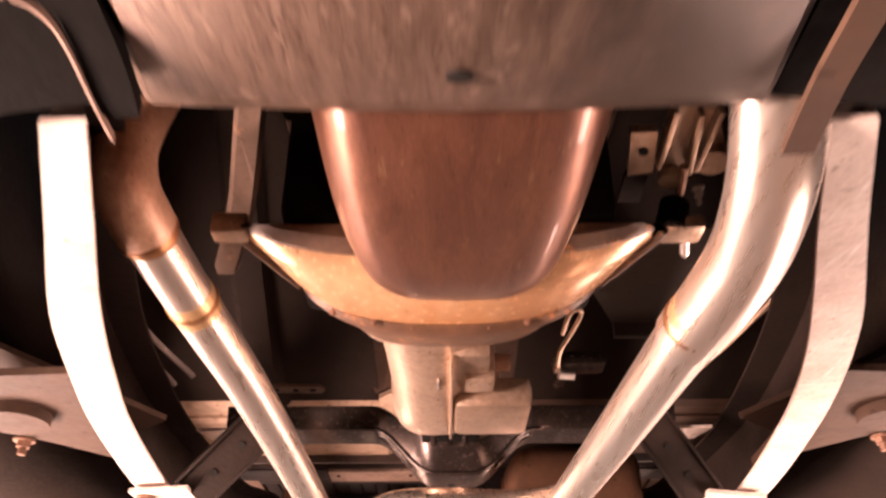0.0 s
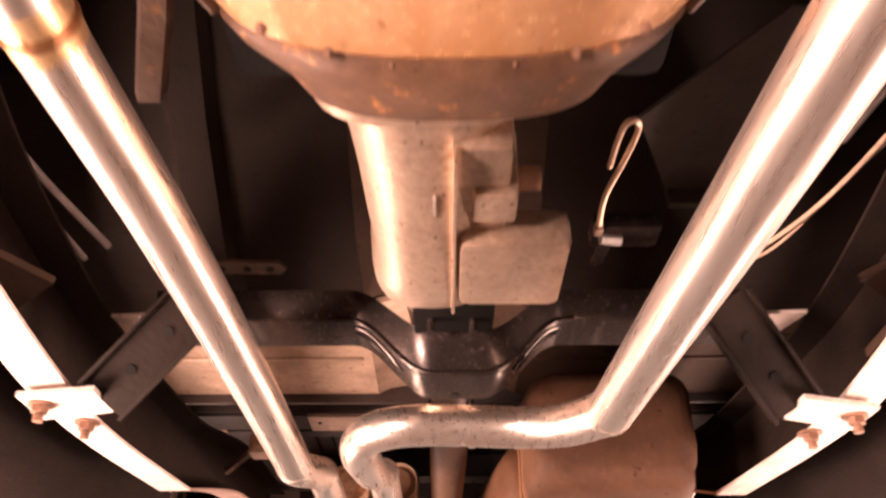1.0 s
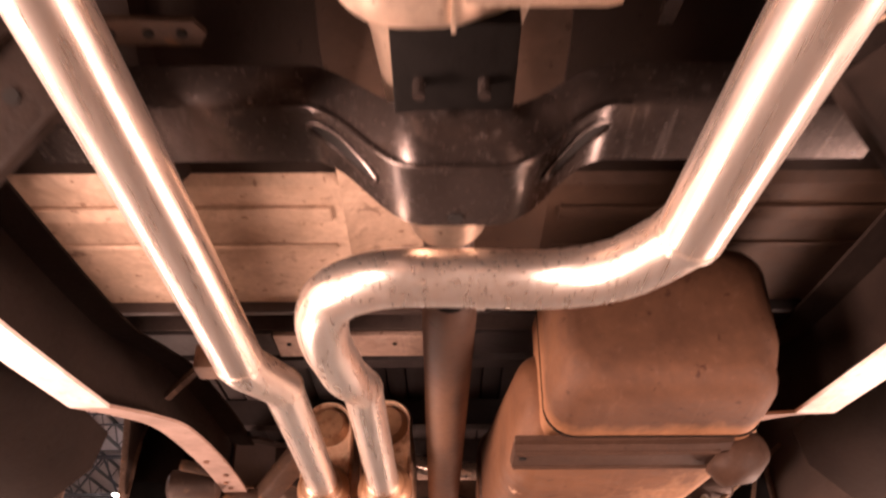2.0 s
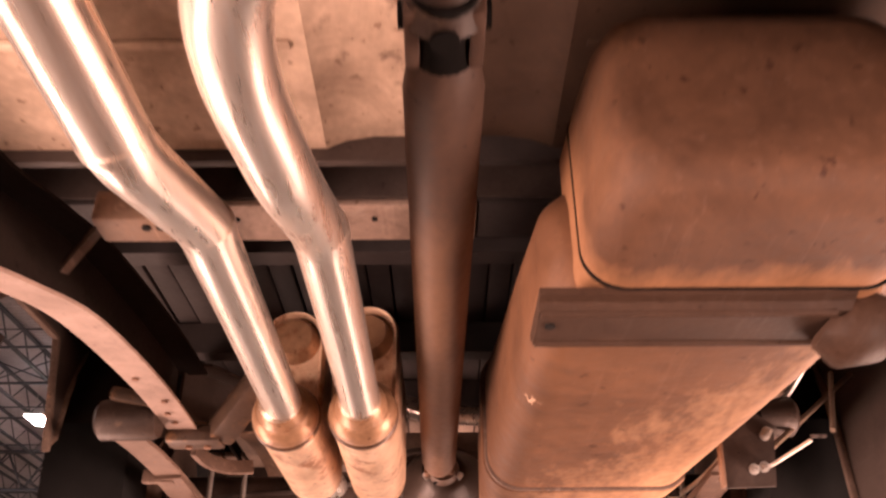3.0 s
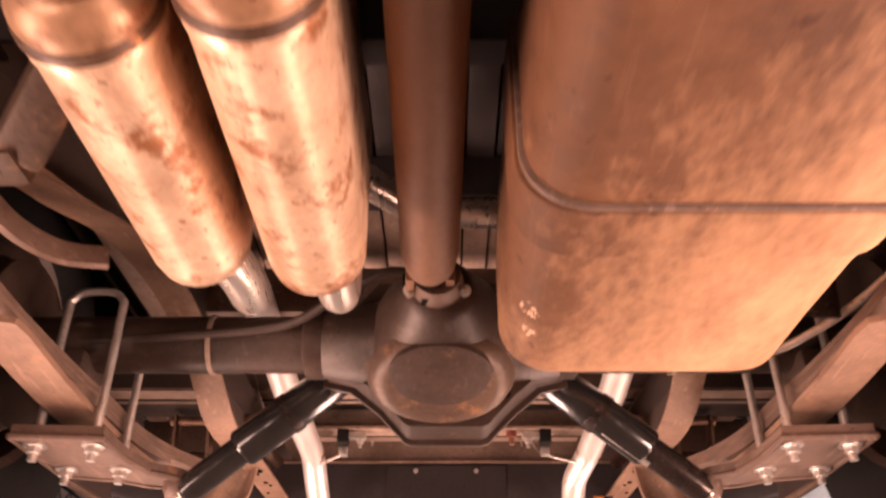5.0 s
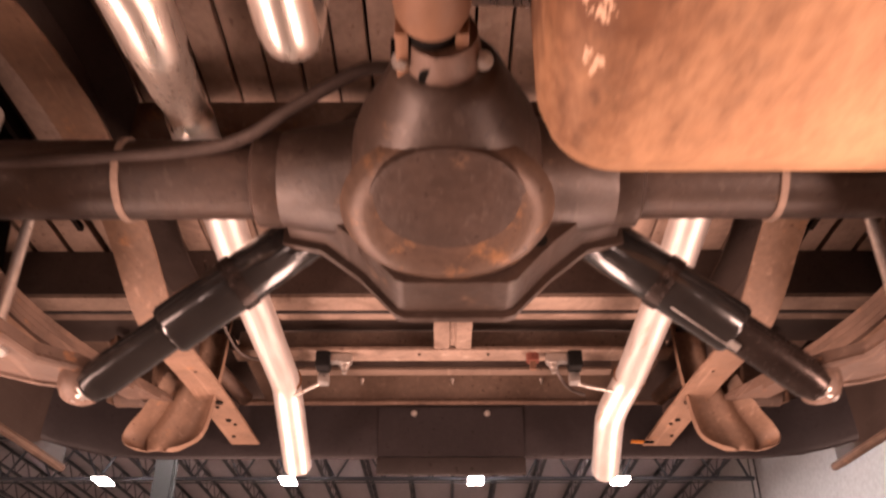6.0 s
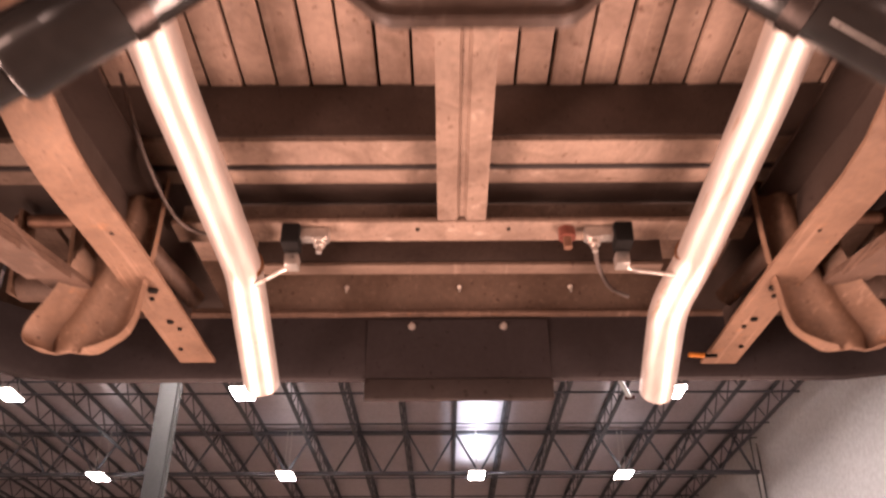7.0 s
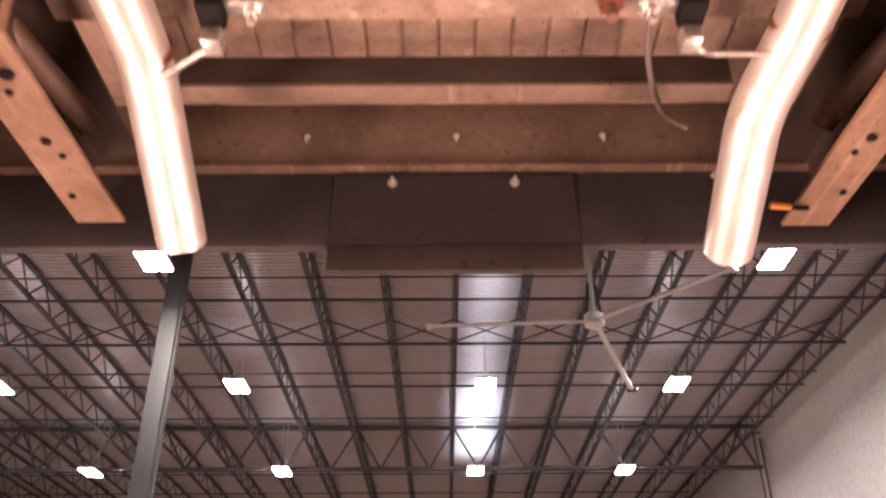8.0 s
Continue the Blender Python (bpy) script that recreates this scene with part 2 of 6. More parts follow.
CONCRETE = material("shop_floor_concrete", (0.40, 0.275, 0.20), (0.295, 0.20, 0.147), 0.5, 0.0, 0.8, 14, 0.6, 0.1, grime=0.2)
WALL_WHITE = material("hall_wall_paint", (0.56, 0.52, 0.51), (0.50, 0.46, 0.455), 0.8, 0.0, 0.4, 8, 0.7, 0.05, grime=0)
DECK = material("galvanised_roof_deck", (0.56, 0.485, 0.51), (0.48, 0.42, 0.44), 0.36, 0.45, 0.7, 12, 0.6, 0.05, grime=0)
JOIST_GREY = material("grey_joist_paint", (0.075, 0.07, 0.078), (0.055, 0.052, 0.058), 0.6, 0.1, 2, 20, 0.6, 0.05, grime=0)
COLUMN_GREY = material("grey_column_paint", (0.075, 0.068, 0.066), (0.058, 0.053, 0.052), 0.6, 0.0, 1, 20, 0.6, 0.05, grime=0)
SHIELD_GREY = material("dull_heat_shield", (0.095, 0.080, 0.075), (0.052, 0.043, 0.040), 0.5, 0.3, 7, 60, 0.6, 0.1, grime=0.4)
FAN_WHITE = material("white_fan_paint", (0.78, 0.76, 0.76), (0.68, 0.66, 0.66), 0.4, 0.0, 3, 30, 0.6, 0.03, grime=0)


def dust_and_tint(m, pale, way, y0, y1, soft=0.0):
    """Dust, oil and other tints over one end of a surface, thinning out against that way in ragged patches and fine
    flecks.
    """
    nt = m.node_tree
    n, link = nt.nodes, nt.links
    bsdf = n["Principled BSDF"]
    under = bsdf.inputs["Base Color"].links[0].from_socket
    tc, along, ramp = n.new("ShaderNodeTexCoord"), n.new("ShaderNodeVectorMath"), n.new("ShaderNodeMapRange")
    along.operation = "DOT_PRODUCT"
    link.new(tc.outputs["Object"], along.inputs[0])
    along.inputs[1].default_value = way
    ramp.inputs["From Min"].default_value, ramp.inputs["From Max"].default_value = y0, y1
    ramp.inputs["To Min"].default_value, ramp.inputs["To Max"].default_value = -0.35, 0.75
    link.new(along.outputs["Value"], ramp.inputs["Value"])
    total = ramp.outputs["Result"]
    for scale, stretch, weight in ((3.0, (1, 1, 1), 0.9), (14.0, (1.8, 0.6, 1), 0.85), (55.0, (1.6, 0.7, 1), 0.55)):
        mp, noise, add = n.new("ShaderNodeMapping"), n.new("ShaderNodeTexNoise"), n.new("ShaderNodeMath")
        mp.inputs["Scale"].default_value, mp.inputs["Rotation"].default_value = stretch, (0, 0, 0.5)
        noise.inputs["Scale"].default_value, noise.inputs["Detail"].default_value = scale, 6
        link.new(tc.outputs["Object"], mp.inputs["Vector"])
        link.new(mp.outputs["Vector"], noise.inputs["Vector"])
        add.operation = "MULTIPLY_ADD"
        link.new(noise.outputs["Fac"], add.inputs[0])
        add.inputs[1].default_value = weight
        link.new(total, add.inputs[2])
        total = add.outputs["Value"]
    fade, mix = n.new("ShaderNodeMapRange"), n.new("ShaderNodeMix")
    fade.inputs["From Min"].default_value, fade.inputs["From Max"].default_value = 1.0, 1.75 + soft
    link.new(total, fade.inputs["Value"])
    mix.data_type = "RGBA"
    link.new(fade.outputs["Result"], mix.inputs["Factor"])
    link.new(under, mix.inputs["A"])
    mix.inputs["B"].default_value = (*pale, 1)
    link.new(mix.outputs["Result"], bsdf.inputs["Base Color"])


def scuffs(m, spots, colour, scale=120.0, stretch=(1.0, 0.45, 1.0)):
    """Small bright scrapes down to bare metal, gathered round a few spots: (place, reach)."""
    nt = m.node_tree
    n, link = nt.nodes, nt.links
    bsdf = n["Principled BSDF"]
    under = bsdf.inputs["Base Color"].links[0].from_socket
    tc, mp, noise = n.new("ShaderNodeTexCoord"), n.new("ShaderNodeMapping"), n.new("ShaderNodeTexNoise")
    mp.inputs["Scale"].default_value, mp.inputs["Rotation"].default_value = stretch, (0, 0, 0.9)
    noise.inputs["Scale"].default_value, noise.inputs["Detail"].default_value = scale, 5
    link.new(tc.outputs["Object"], mp.inputs["Vector"])
    link.new(mp.outputs["Vector"], noise.inputs["Vector"])
    total = None
    for place, reach in spots:
        far, near = n.new("ShaderNodeVectorMath"), n.new("ShaderNodeMapRange")
        far.operation = "DISTANCE"
        link.new(tc.outputs["Object"], far.inputs[0])
        far.inputs[1].default_value = place
        near.inputs["From Min"].default_value, near.inputs["From Max"].default_value = reach, reach * 0.3
        link.new(far.outputs["Value"], near.inputs["Value"])
        if total is None:
            total = near.outputs["Result"]
        else:
            most = n.new("ShaderNodeMath")
            most.operation = "MAXIMUM"
            link.new(total, most.inputs[0])
            link.new(near.outputs["Result"], most.inputs[1])
            total = most.outputs["Value"]
    add, cut, mix = n.new("ShaderNodeMath"), n.new("ShaderNodeMapRange"), n.new("ShaderNodeMix")
    add.operation = "MULTIPLY_ADD"
    link.new(total, add.inputs[0])
    add.inputs[1].default_value = 0.32
    link.new(noise.outputs["Fac"], add.inputs[2])
    cut.inputs["From Min"].default_value, cut.inputs["From Max"].default_value = 0.80, 0.86
    link.new(add.outputs["Value"], cut.inputs["Value"])
    mix.data_type = "RGBA"
    link.new(cut.outputs["Result"], mix.inputs["Factor"])
    link.new(under, mix.inputs["A"])
    mix.inputs["B"].default_value = (*colour, 1)
    link.new(mix.outputs["Result"], bsdf.inputs["Base Color"])


LAMP_GLOW = glowing("high_bay_lens", (1.0, 0.90, 0.88), 340.0)
dust_and_tint(TANK, (0.50, 0.285, 0.155), (2.0, 0.7, 0), -0.16, 0.66, 0.3)
dust_and_tint(TANK_BROWN, (0.22, 0.105, 0.050), (0, 1, 0), -0.640, -0.562)
# The front section is lighter along its left edge.
dust_and_tint(TANK_BROWN, (0.14, 0.066, 0.032), (-1, 0, 0), 0.08, 0.19, 0.4)
# Dark to the right: oil stain and the light's falloff in one tint.
dust_and_tint(PLATE_METAL, (0.046, 0.030, 0.023), (1, 0, 0), -0.07, 0.13)
# The shaft is darker towards its front end.
dust_and_tint(SHAFT, (0.20, 0.105, 0.060), (0, 1, 0), -0.55, -0.22, 0.4)
dust_and_tint(BELL_ALU, (0.36, 0.165, 0.065), (0, 1, 0), -0.285, -0.06)
scuffs(TANK, (((-0.17, 0.56, 0.045), 0.032), ((-0.165, 0.62, 0.05), 0.028), ((-0.155, -0.20, 0.015), 0.030)), (0.46, 0.31, 0.21))


# ---- building tools ----
def thing(name, at, label, category, group="", kind=""):
    ob = new(name)
    ob.empty_display_size = 0.05
    ob.location = at
    return tagged(ob, label, category, group, kind)


def root_of(ob):
    at = Vector((0, 0, 0))
    while ob:
        at = at + ob.location
        ob = ob.parent
    return at


def part(name, bm, mat, parent=None, label="", smooth=35):
    """One mesh from a bmesh in world places, hung under a thing or a part."""
    bmesh.ops.recalc_face_normals(bm, faces=bm.faces)
    me = bpy.data.meshes.new(name)
    if parent:
        off = root_of(parent)
        bmesh.ops.translate(bm, vec=-off, verts=bm.verts)
    bm.to_mesh(me)
    bm.free()
    me.materials.append(mat)
    if smooth:
        for p in me.polygons:
            p.use_smooth = True
        me.set_sharp_from_angle(angle=radians(smooth))
    ob = new(name, me)
    ob.parent = parent
    return tagged(ob, label)


def structure(name, bm, mat, label, category):
    return tagged(part(name, bm, mat, None, "", 0), label, category, "", "structure")


def loft(rings, cap=True, bm=None):
    bm = bm or bmesh.new()
    made = [[bm.verts.new(p) for p in ring] for ring in rings]
    k = len(rings[0])
    for a, b in zip(made, made[1:]):
        for i in range(k):
            j = (i + 1) % k
            bm.faces.new((a[i], a[j], b[j], b[i]))
    if cap:
        bm.faces.new(made[0][::-1])
        bm.faces.new(made[-1])
    return bm


def box(x0, x1, y0, y1, z0, z1, bevel=0.0, bm=None):
    b2 = bmesh.new()
    bmesh.ops.create_cube(b2, size=1)
    for v in b2.verts:
        v.co = Vector((x0 + (v.co.x + 0.5) * (x1 - x0), y0 + (v.co.y + 0.5) * (y1 - y0), z0 + (v.co.z + 0.5) * (z1 - z0)))
    if bevel:
        bmesh.ops.bevel(b2, geom=b2.edges[:], offset=bevel, segments=2, affect="EDGES", profile=0.6)
    return join(bm, b2)


def join(bm, other):
    if bm is None:
        return other
    me = bpy.data.meshes.new("tmp")
    other.to_mesh(me)
    other.free()
    bm.from_mesh(me)
    bpy.data.meshes.remove(me)
    return bm


def moved(bm, m):
    bmesh.ops.transform(bm, matrix=m, verts=bm.verts)
    return bm


def glide(points, steps=6):
    """Catmull-Rom through the points."""
    p = [Vector(q) for q in points]
    out = []
    for i in range(len(p) - 1):
        a, b, c, d = p[max(i - 1, 0)], p[i], p[i + 1], p[min(i + 2, len(p) - 1)]
        for k in range(steps):
            t = k / steps
            out.append(0.5 * ((2 * b) + (c - a) * t + (2 * a - 5 * b + 4 * c - d) * t * t + (3 * b - a - 3 * c + d) * t ** 3))
    out.append(p[-1])
    return out


def rounded_path(points, radius=0.05, steps=5):
    """Straight runs with arcs of about that radius at the corners."""
    p = [Vector(q) for q in points]
    out = [p[0]]
    for a, b, c in zip(p, p[1:], p[2:]):
        cut = min(radius, (a - b).length * 0.45, (c - b).length * 0.45)
        s, e = b + (a - b).normalized() * cut, b + (c - b).normalized() * cut
        for k in range(steps + 1):
            t = k / steps
            out.append(s * (1 - t) ** 2 + b * 2 * t * (1 - t) + e * t * t)
    out.append(p[-1])
    return out


def frames_along(path):
    """A steady frame (side, up) at each place of a path."""
    tans = []
    for i in range(len(path)):
        tans.append((path[min(i + 1, len(path) - 1)] - path[max(i - 1, 0)]).normalized())
    up = Vector((0, 0, 1)) if abs(tans[0].z) < 0.9 else Vector((0, 1, 0))
    out = []
    for t in tans:
        side = t.cross(up).normalized()
        up = side.cross(t).normalized()
        out.append((side, up))
    return out


def tube(path, radius, n=20, hollow=0.0, bm=None):
    """A round tube along a path; radius: a number or one for each place; hollow: the wall, where its end stands open."""
    path = [Vector(q) for q in path]
    rad = radius if isinstance(radius, (list, tuple)) else [radius] * len(path)
    fr = frames_along(path)

    def ring(c, s, u, r):
        return [c + s * (r * math.cos(2 * math.pi * k / n)) + u * (r * math.sin(2 * math.pi * k / n)) for k in range(n)]

    rings = [ring(c, s, u, r) for c, (s, u), r in zip(path, fr, rad)]
    if hollow:
        s, u = fr[-1]
        back = (path[-2] - path[-1]).normalized()
        rings.append(ring(path[-1], s, u, rad[-1] - hollow))
        rings.append(ring(path[-1] + back * 0.12, s, u, rad[-1] - hollow))
    return loft(rings, True, bm)


def ribbon(path, width, thick, side=None, bm=None):
    """A flat bar along a path; side: the way across it."""
    path = [Vector(q) for q in path]
    rings = []
    fr = frames_along(path)
    for i, (c, (s, u)) in enumerate(zip(path, fr)):
        if side is not None:
            t = (path[min(i + 1, len(path) - 1)] - path[max(i - 1, 0)]).normalized()
            s = (Vector(side) - t * t.dot(Vector(side))).normalized()
            u = s.cross(t).normalized()
        w, h = s * (width / 2), u * (thick / 2)
        rings.append([c - w - h, c + w - h, c + w + h, c - w + h])
    return loft(rings, True, bm)


def bar(a, b, width, thick, up=(0, 0, 1), bevel=0.0, bm=None):
    """A straight bar from a to b, thick along up."""
    a, b = Vector(a), Vector(b)
    d = b - a
    y = d.normalized()
    x = y.cross(Vector(up)).normalized()
    z = x.cross(y)
    m = Matrix((x, y, z)).transposed().to_4x4()
    m.translation = (a + b) / 2
    return join(bm, moved(box(-width / 2, width / 2, -d.length / 2, d.length / 2, -thick / 2, thick / 2, bevel), m))


def rod(a, b, r, n=10, bm=None):
    return tube([a, b], r, n, 0, bm)


def disc(c, axis, r, h, n=14, bm=None):
    """A short cylinder with its middle at c."""
    c, axis = Vector(c), Vector(axis).normalized()
    return tube([c - axis * h / 2, c + axis * h / 2], r, n, 0, bm)


def hexbolt(c, axis, r, h, bm=None):
    c, axis = Vector(c), Vector(axis).normalized()
    b = tube([c, c + axis * h], r, 6)
    b = tube([c, c + axis * h * 0.25], r * 1.5, 14, 0, b)
    b = tube([c + axis * h, c + axis * h * 1.9], r * 0.55, 10, 0, b)
    return join(bm, b)


def super_ring(cx, y, cz, rx, rz, power=2.0, n=36, flat_top=None):
    """A superellipse in the plane across the truck."""
    out = []
    for k in range(n):
        a = 2 * math.pi * k / n
        c, s = math.cos(a), math.sin(a)
        z = cz + rz * math.copysign(abs(s) ** (2 / power), s)
        if flat_top is not None:
            z = min(z, flat_top)
        out.append((cx + rx * math.copysign(abs(c) ** (2 / power), c), y, z))
    return out


def plate(outline, thick, axis="z", at=0.0, bm=None):
    """A sheet cut to an outline, in the plane at that height along the axis."""
    b = bmesh.new()
    put = {"z": lambda u, v, w: (u, v, w), "y": lambda u, v, w: (u, w, v), "x": lambda u, v, w: (w, u, v)}[axis]
    loft([[put(u, v, at) for u, v in outline], [put(u, v, at + thick) for u, v in outline]], True, b)
    return join(bm, b)


# ---- the hall ----
DECK_Z, CHORD_Z = 10.35, 9.7
structure("floor", box(-30, 10.3, -16, 52, -0.2, 0.0), CONCRETE, "grey sealed concrete shop floor under the truck", "floor")
structure("wall_east", box(10.3, 10.6, -16, 52, 0, DECK_Z), WALL_WHITE, "tall white painted side wall of the hall", "wall")
structure("wall_west", box(-30.3, -30, -16, 52, 0, DECK_Z), WALL_WHITE, "white painted far side wall of the hall", "wall")
structure("wall_north", box(-30.3, 10.6, 52, 52.3, 0, DECK_Z), WALL_WHITE, "white painted end wall of the hall", "wall")
structure("wall_south", box(-30.3, 10.6, -16.3, -16, 0, DECK_Z), WALL_WHITE, "white painted end wall behind the truck", "wall")


def roof_deck():
    """Ribbed steel deck, ribs across the hall."""
    prof, y = [], -16.0
    while y < 52:
        prof += [(y, DECK_Z), (y + 0.09, DECK_Z), (y + 0.105, DECK_Z + 0.04), (y + 0.14, DECK_Z + 0.04)]
        y += 0.155
    bm = bmesh.new()
    rows = [[bm.verts.new((x, v, z)) for v, z in prof] for x in (-30.3, 10.6)]
    for i in range(len(prof) - 1):
        bm.faces.new((rows[0][i], rows[0][i + 1], rows[1][i + 1], rows[1][i]))
    top = [bm.verts.new(p) for p in ((-30.3, -16.3, DECK_Z + 0.12), (10.6, -16.3, DECK_Z + 0.12), (10.6, 52.3, DECK_Z + 0.12), (-30.3, 52.3, DECK_Z + 0.12))]
    bm.faces.new(top)
    return structure("ceiling", bm, DECK, "ribbed galvanised steel roof deck of the hall", "ceiling")


roof_deck()


def joist():
    ob = thing("roof_joist", (0, 0, CHORD_Z), "grey open-web steel joist under the roof deck", "joist", "roof joists")
    for z in (CHORD_Z, DECK_Z - 0.05):
        bm = None
        for dx in (-0.032, 0.032):
            bm = box(dx - 0.022, dx + 0.022, -16, 52, z - 0.026, z + 0.026, 0, bm)
        part("bottom_chord" if z == CHORD_Z else "top_chord", bm, JOIST_GREY, ob, "", 0)
    bm, y, k = None, 4.0, 0
    while y < 46:
        za, zb = (CHORD_Z, DECK_Z - 0.05) if k % 2 == 0 else (DECK_Z - 0.05, CHORD_Z)
        bm = bar((0, y, za), (0, y + 0.62, zb), 0.03, 0.03, (1, 0, 0), 0, bm)
        y, k = y + 0.62, k + 1
    part("web", bm, JOIST_GREY, ob, "", 0)
    return ob


JOIST_X = [0.29 + 1.528 * k for k in range(-19, 7)]
first = joist()
first.location.x = JOIST_X[0]
for x in JOIST_X[1:]:
    copy_thing(first, pose(x, 0, CHORD_Z))


def girder(y):
    ob = thing("roof_girder", (0, y, 8.85), "deep grey steel truss girder carrying the joists", "girder", "roof girders")
    for z, name in ((8.85, "bottom_chord"), (10.17, "top_chord")):
        bm = box(-30, 9.9, y - 0.09, y + 0.09, z - 0.05, z + 0.05)
        part(name, bm, JOIST_GREY, ob, "", 0)
    x, k = -29.4, 0
    while x < 9.4:
        za, zb = (8.85, 10.17) if k % 2 == 0 else (10.17, 8.85)
        part("web", bar((x, y, za), (x + 0.76, y, zb), 0.06, 0.06, (0, 1, 0)), JOIST_GREY, ob, "", 0)
        x, k = x + 0.762, k + 1
    part("end_post", bar((9.75, y, 8.85), (9.2, y, 10.17), 0.07, 0.07, (0, 1, 0)), JOIST_GREY, ob, "", 0)
    return ob


girder(30.2)


def bridging(y, z, r):
    ob = thing("bridging_rod", (0, y, z), "thin grey steel rod bracing the roof joists", "brace", "bridging rods")
    part("rod", bar((-30, y, z), (9.6, y, z), r, r), JOIST_GREY, ob, "", 0)
    return ob


for y, z, r in ((19.3, 9.64, 0.03), (20.3, 9.64, 0.05), (22.6, 9.64, 0.06), (24.4, 9.64, 0.035), (25.3, 9.64, 0.05), (27.8, 9.64, 0.035), (15.5, 9.64, 0.04), (33.5, 9.64, 0.04), (36.0, 9.64, 0.04)):
    bridging(y, z, r)
for a, b in zip(JOIST_X[8:], JOIST_X[9:]):
    ob = thing("cross_brace", ((a + b) / 2, 22.6, CHORD_Z), "crossed thin steel braces between two roof joists", "brace", "cross braces")
    part("brace", bar((a, 22.6, CHORD_Z), (b, 22.6, DECK_Z - 0.06), 0.035, 0.02, (0, 1, 0)), JOIST_GREY, ob, "", 0)
    part("brace", bar((a, 22.64, DECK_Z - 0.06), (b, 22.64, CHORD_Z), 0.035, 0.02, (0, 1, 0)), JOIST_GREY, ob, "", 0)


def high_bay(x, y, z=8.9):
    ob = thing("high_bay_lamp", (x, y, z), "lit white rectangular high-bay lamp hanging from the roof", "lamp", "high-bay lamps")
    part("housing", box(x - 0.24, x + 0.24, y - 0.42, y + 0.42, z + 0.012, z + 0.08, 0.015), FAN_WHITE, ob)
    for dx in (-0.125, 0.125):
        part("lens", box(x + dx - 0.095, x + dx + 0.095, y - 0.39, y + 0.39, z - 0.012, z + 0.01, 0.004), LAMP_GLOW, ob, "glowing white lens")
    for dy in (-0.36, 0.36):
        part("hanger", rod((x, y + dy, z + 0.10), (x, y + dy, DECK_Z + 0.01), 0.008, 6), ZINC, ob)
    return ob


first = high_bay(6.04, 17.3)
high_bay(-4.70, 15.9, 8.13)
for x, y in ((-10.9, 17.4), (-16.5, 17.4), (-10.8, 23.4), (-5.0, 23.4), (1.03, 23.4), (5.66, 23.4), (-16.4, 23.4)):
    copy_thing(first, pose(x, y, 8.9))
for x in (-10.7, -4.9, 0.97, 5.5, -16.4):
    high_bay(x, 29.6, 8.61)
# fill lamps added above the high bays, standing in for their upward light on the deck
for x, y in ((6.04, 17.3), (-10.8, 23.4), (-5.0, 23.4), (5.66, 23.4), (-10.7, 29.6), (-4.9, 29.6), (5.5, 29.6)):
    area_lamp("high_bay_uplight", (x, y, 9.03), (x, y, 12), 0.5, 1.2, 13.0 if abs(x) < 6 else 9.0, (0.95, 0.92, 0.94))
# two long lamps without fixtures, added for the bright strip down the deck
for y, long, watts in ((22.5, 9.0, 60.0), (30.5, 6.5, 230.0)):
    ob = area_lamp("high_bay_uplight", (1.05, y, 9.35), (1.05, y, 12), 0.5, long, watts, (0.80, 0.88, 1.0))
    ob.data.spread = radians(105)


def column():
    ob = thing("steel_column", (-4.84, 17.7, 0), "square grey painted steel roof column with a conduit", "column")
    part("shaft", box(-5.0, -4.69, 17.55, 17.85, 0, CHORD_Z - 0.1, 0.02), COLUMN_GREY, ob)
    part("base_plate", box(-5.1, -4.59, 17.45, 17.95, 0, 0.025, 0.004), COLUMN_GREY, ob)
    part("conduit", rod((-4.65, 17.58, 0.02), (-4.65, 17.58, CHORD_Z), 0.022, 8), COLUMN_GREY, ob)


column()


def wall_pipes():
    ob = thing("wall_conduit", (9.9, 32.0, 0), "thin grey conduit loop hanging beside the wall", "pipe")
    path = rounded_path([(10.2, 30.6, 10.1), (9.95, 30.6, 10.1), (10.0, 30.6, 5.0)], 0.2)
    part("conduit", tube(path, 0.025, 8), COLUMN_GREY, ob)
    part("conduit", tube([(10.25, 30.9, 10.0), (10.25, 30.9, 5.0)], 0.025, 8), COLUMN_GREY, ob)


wall_pipes()


def ceiling_fan(x=2.96, y=19.0, z=8.47):
    ob = thing("ceiling_fan", (x, y, z), "large white three-bladed industrial ceiling fan at rest", "fan")
    part("motor", tube([(x, y, z - 0.12), (x, y, z - 0.08), (x, y, z + 0.12), (x, y, z + 0.2)], [0.13, 0.2, 0.2, 0.1], 20), FAN_WHITE, ob)
    part("downrod", rod((x, y, z + 0.2), (x, y, 10.36), 0.05, 12), FAN_WHITE, ob)
    for dx in (-0.14, 0.14):
        part("motor_bracket", bar((x + dx, y, z + 0.15), (x + dx * 0.4, y, z + 0.85), 0.04, 0.06), JOIST_GREY, ob)
    for ex, ey in ((-0.21, 19.17), (5.0, 16.97), (4.37, 22.6)):
        end = Vector((ex, ey, z))
        start = Vector((x, y, z)) + (end - Vector((x, y, z))).normalized() * 0.18
        blade = part("blade", bar(start, end, 0.11, 0.025, (0.12, 0.1, 1), 0.01), FAN_WHITE, ob)
        d = (end - start).normalized()
        part("winglet", bar(end, end + d * 0.12, 0.24, 0.06, (0, 0, 1), 0.01), RED_PLASTIC if ey > 20 else FAN_WHITE, ob)


ceiling_fan()


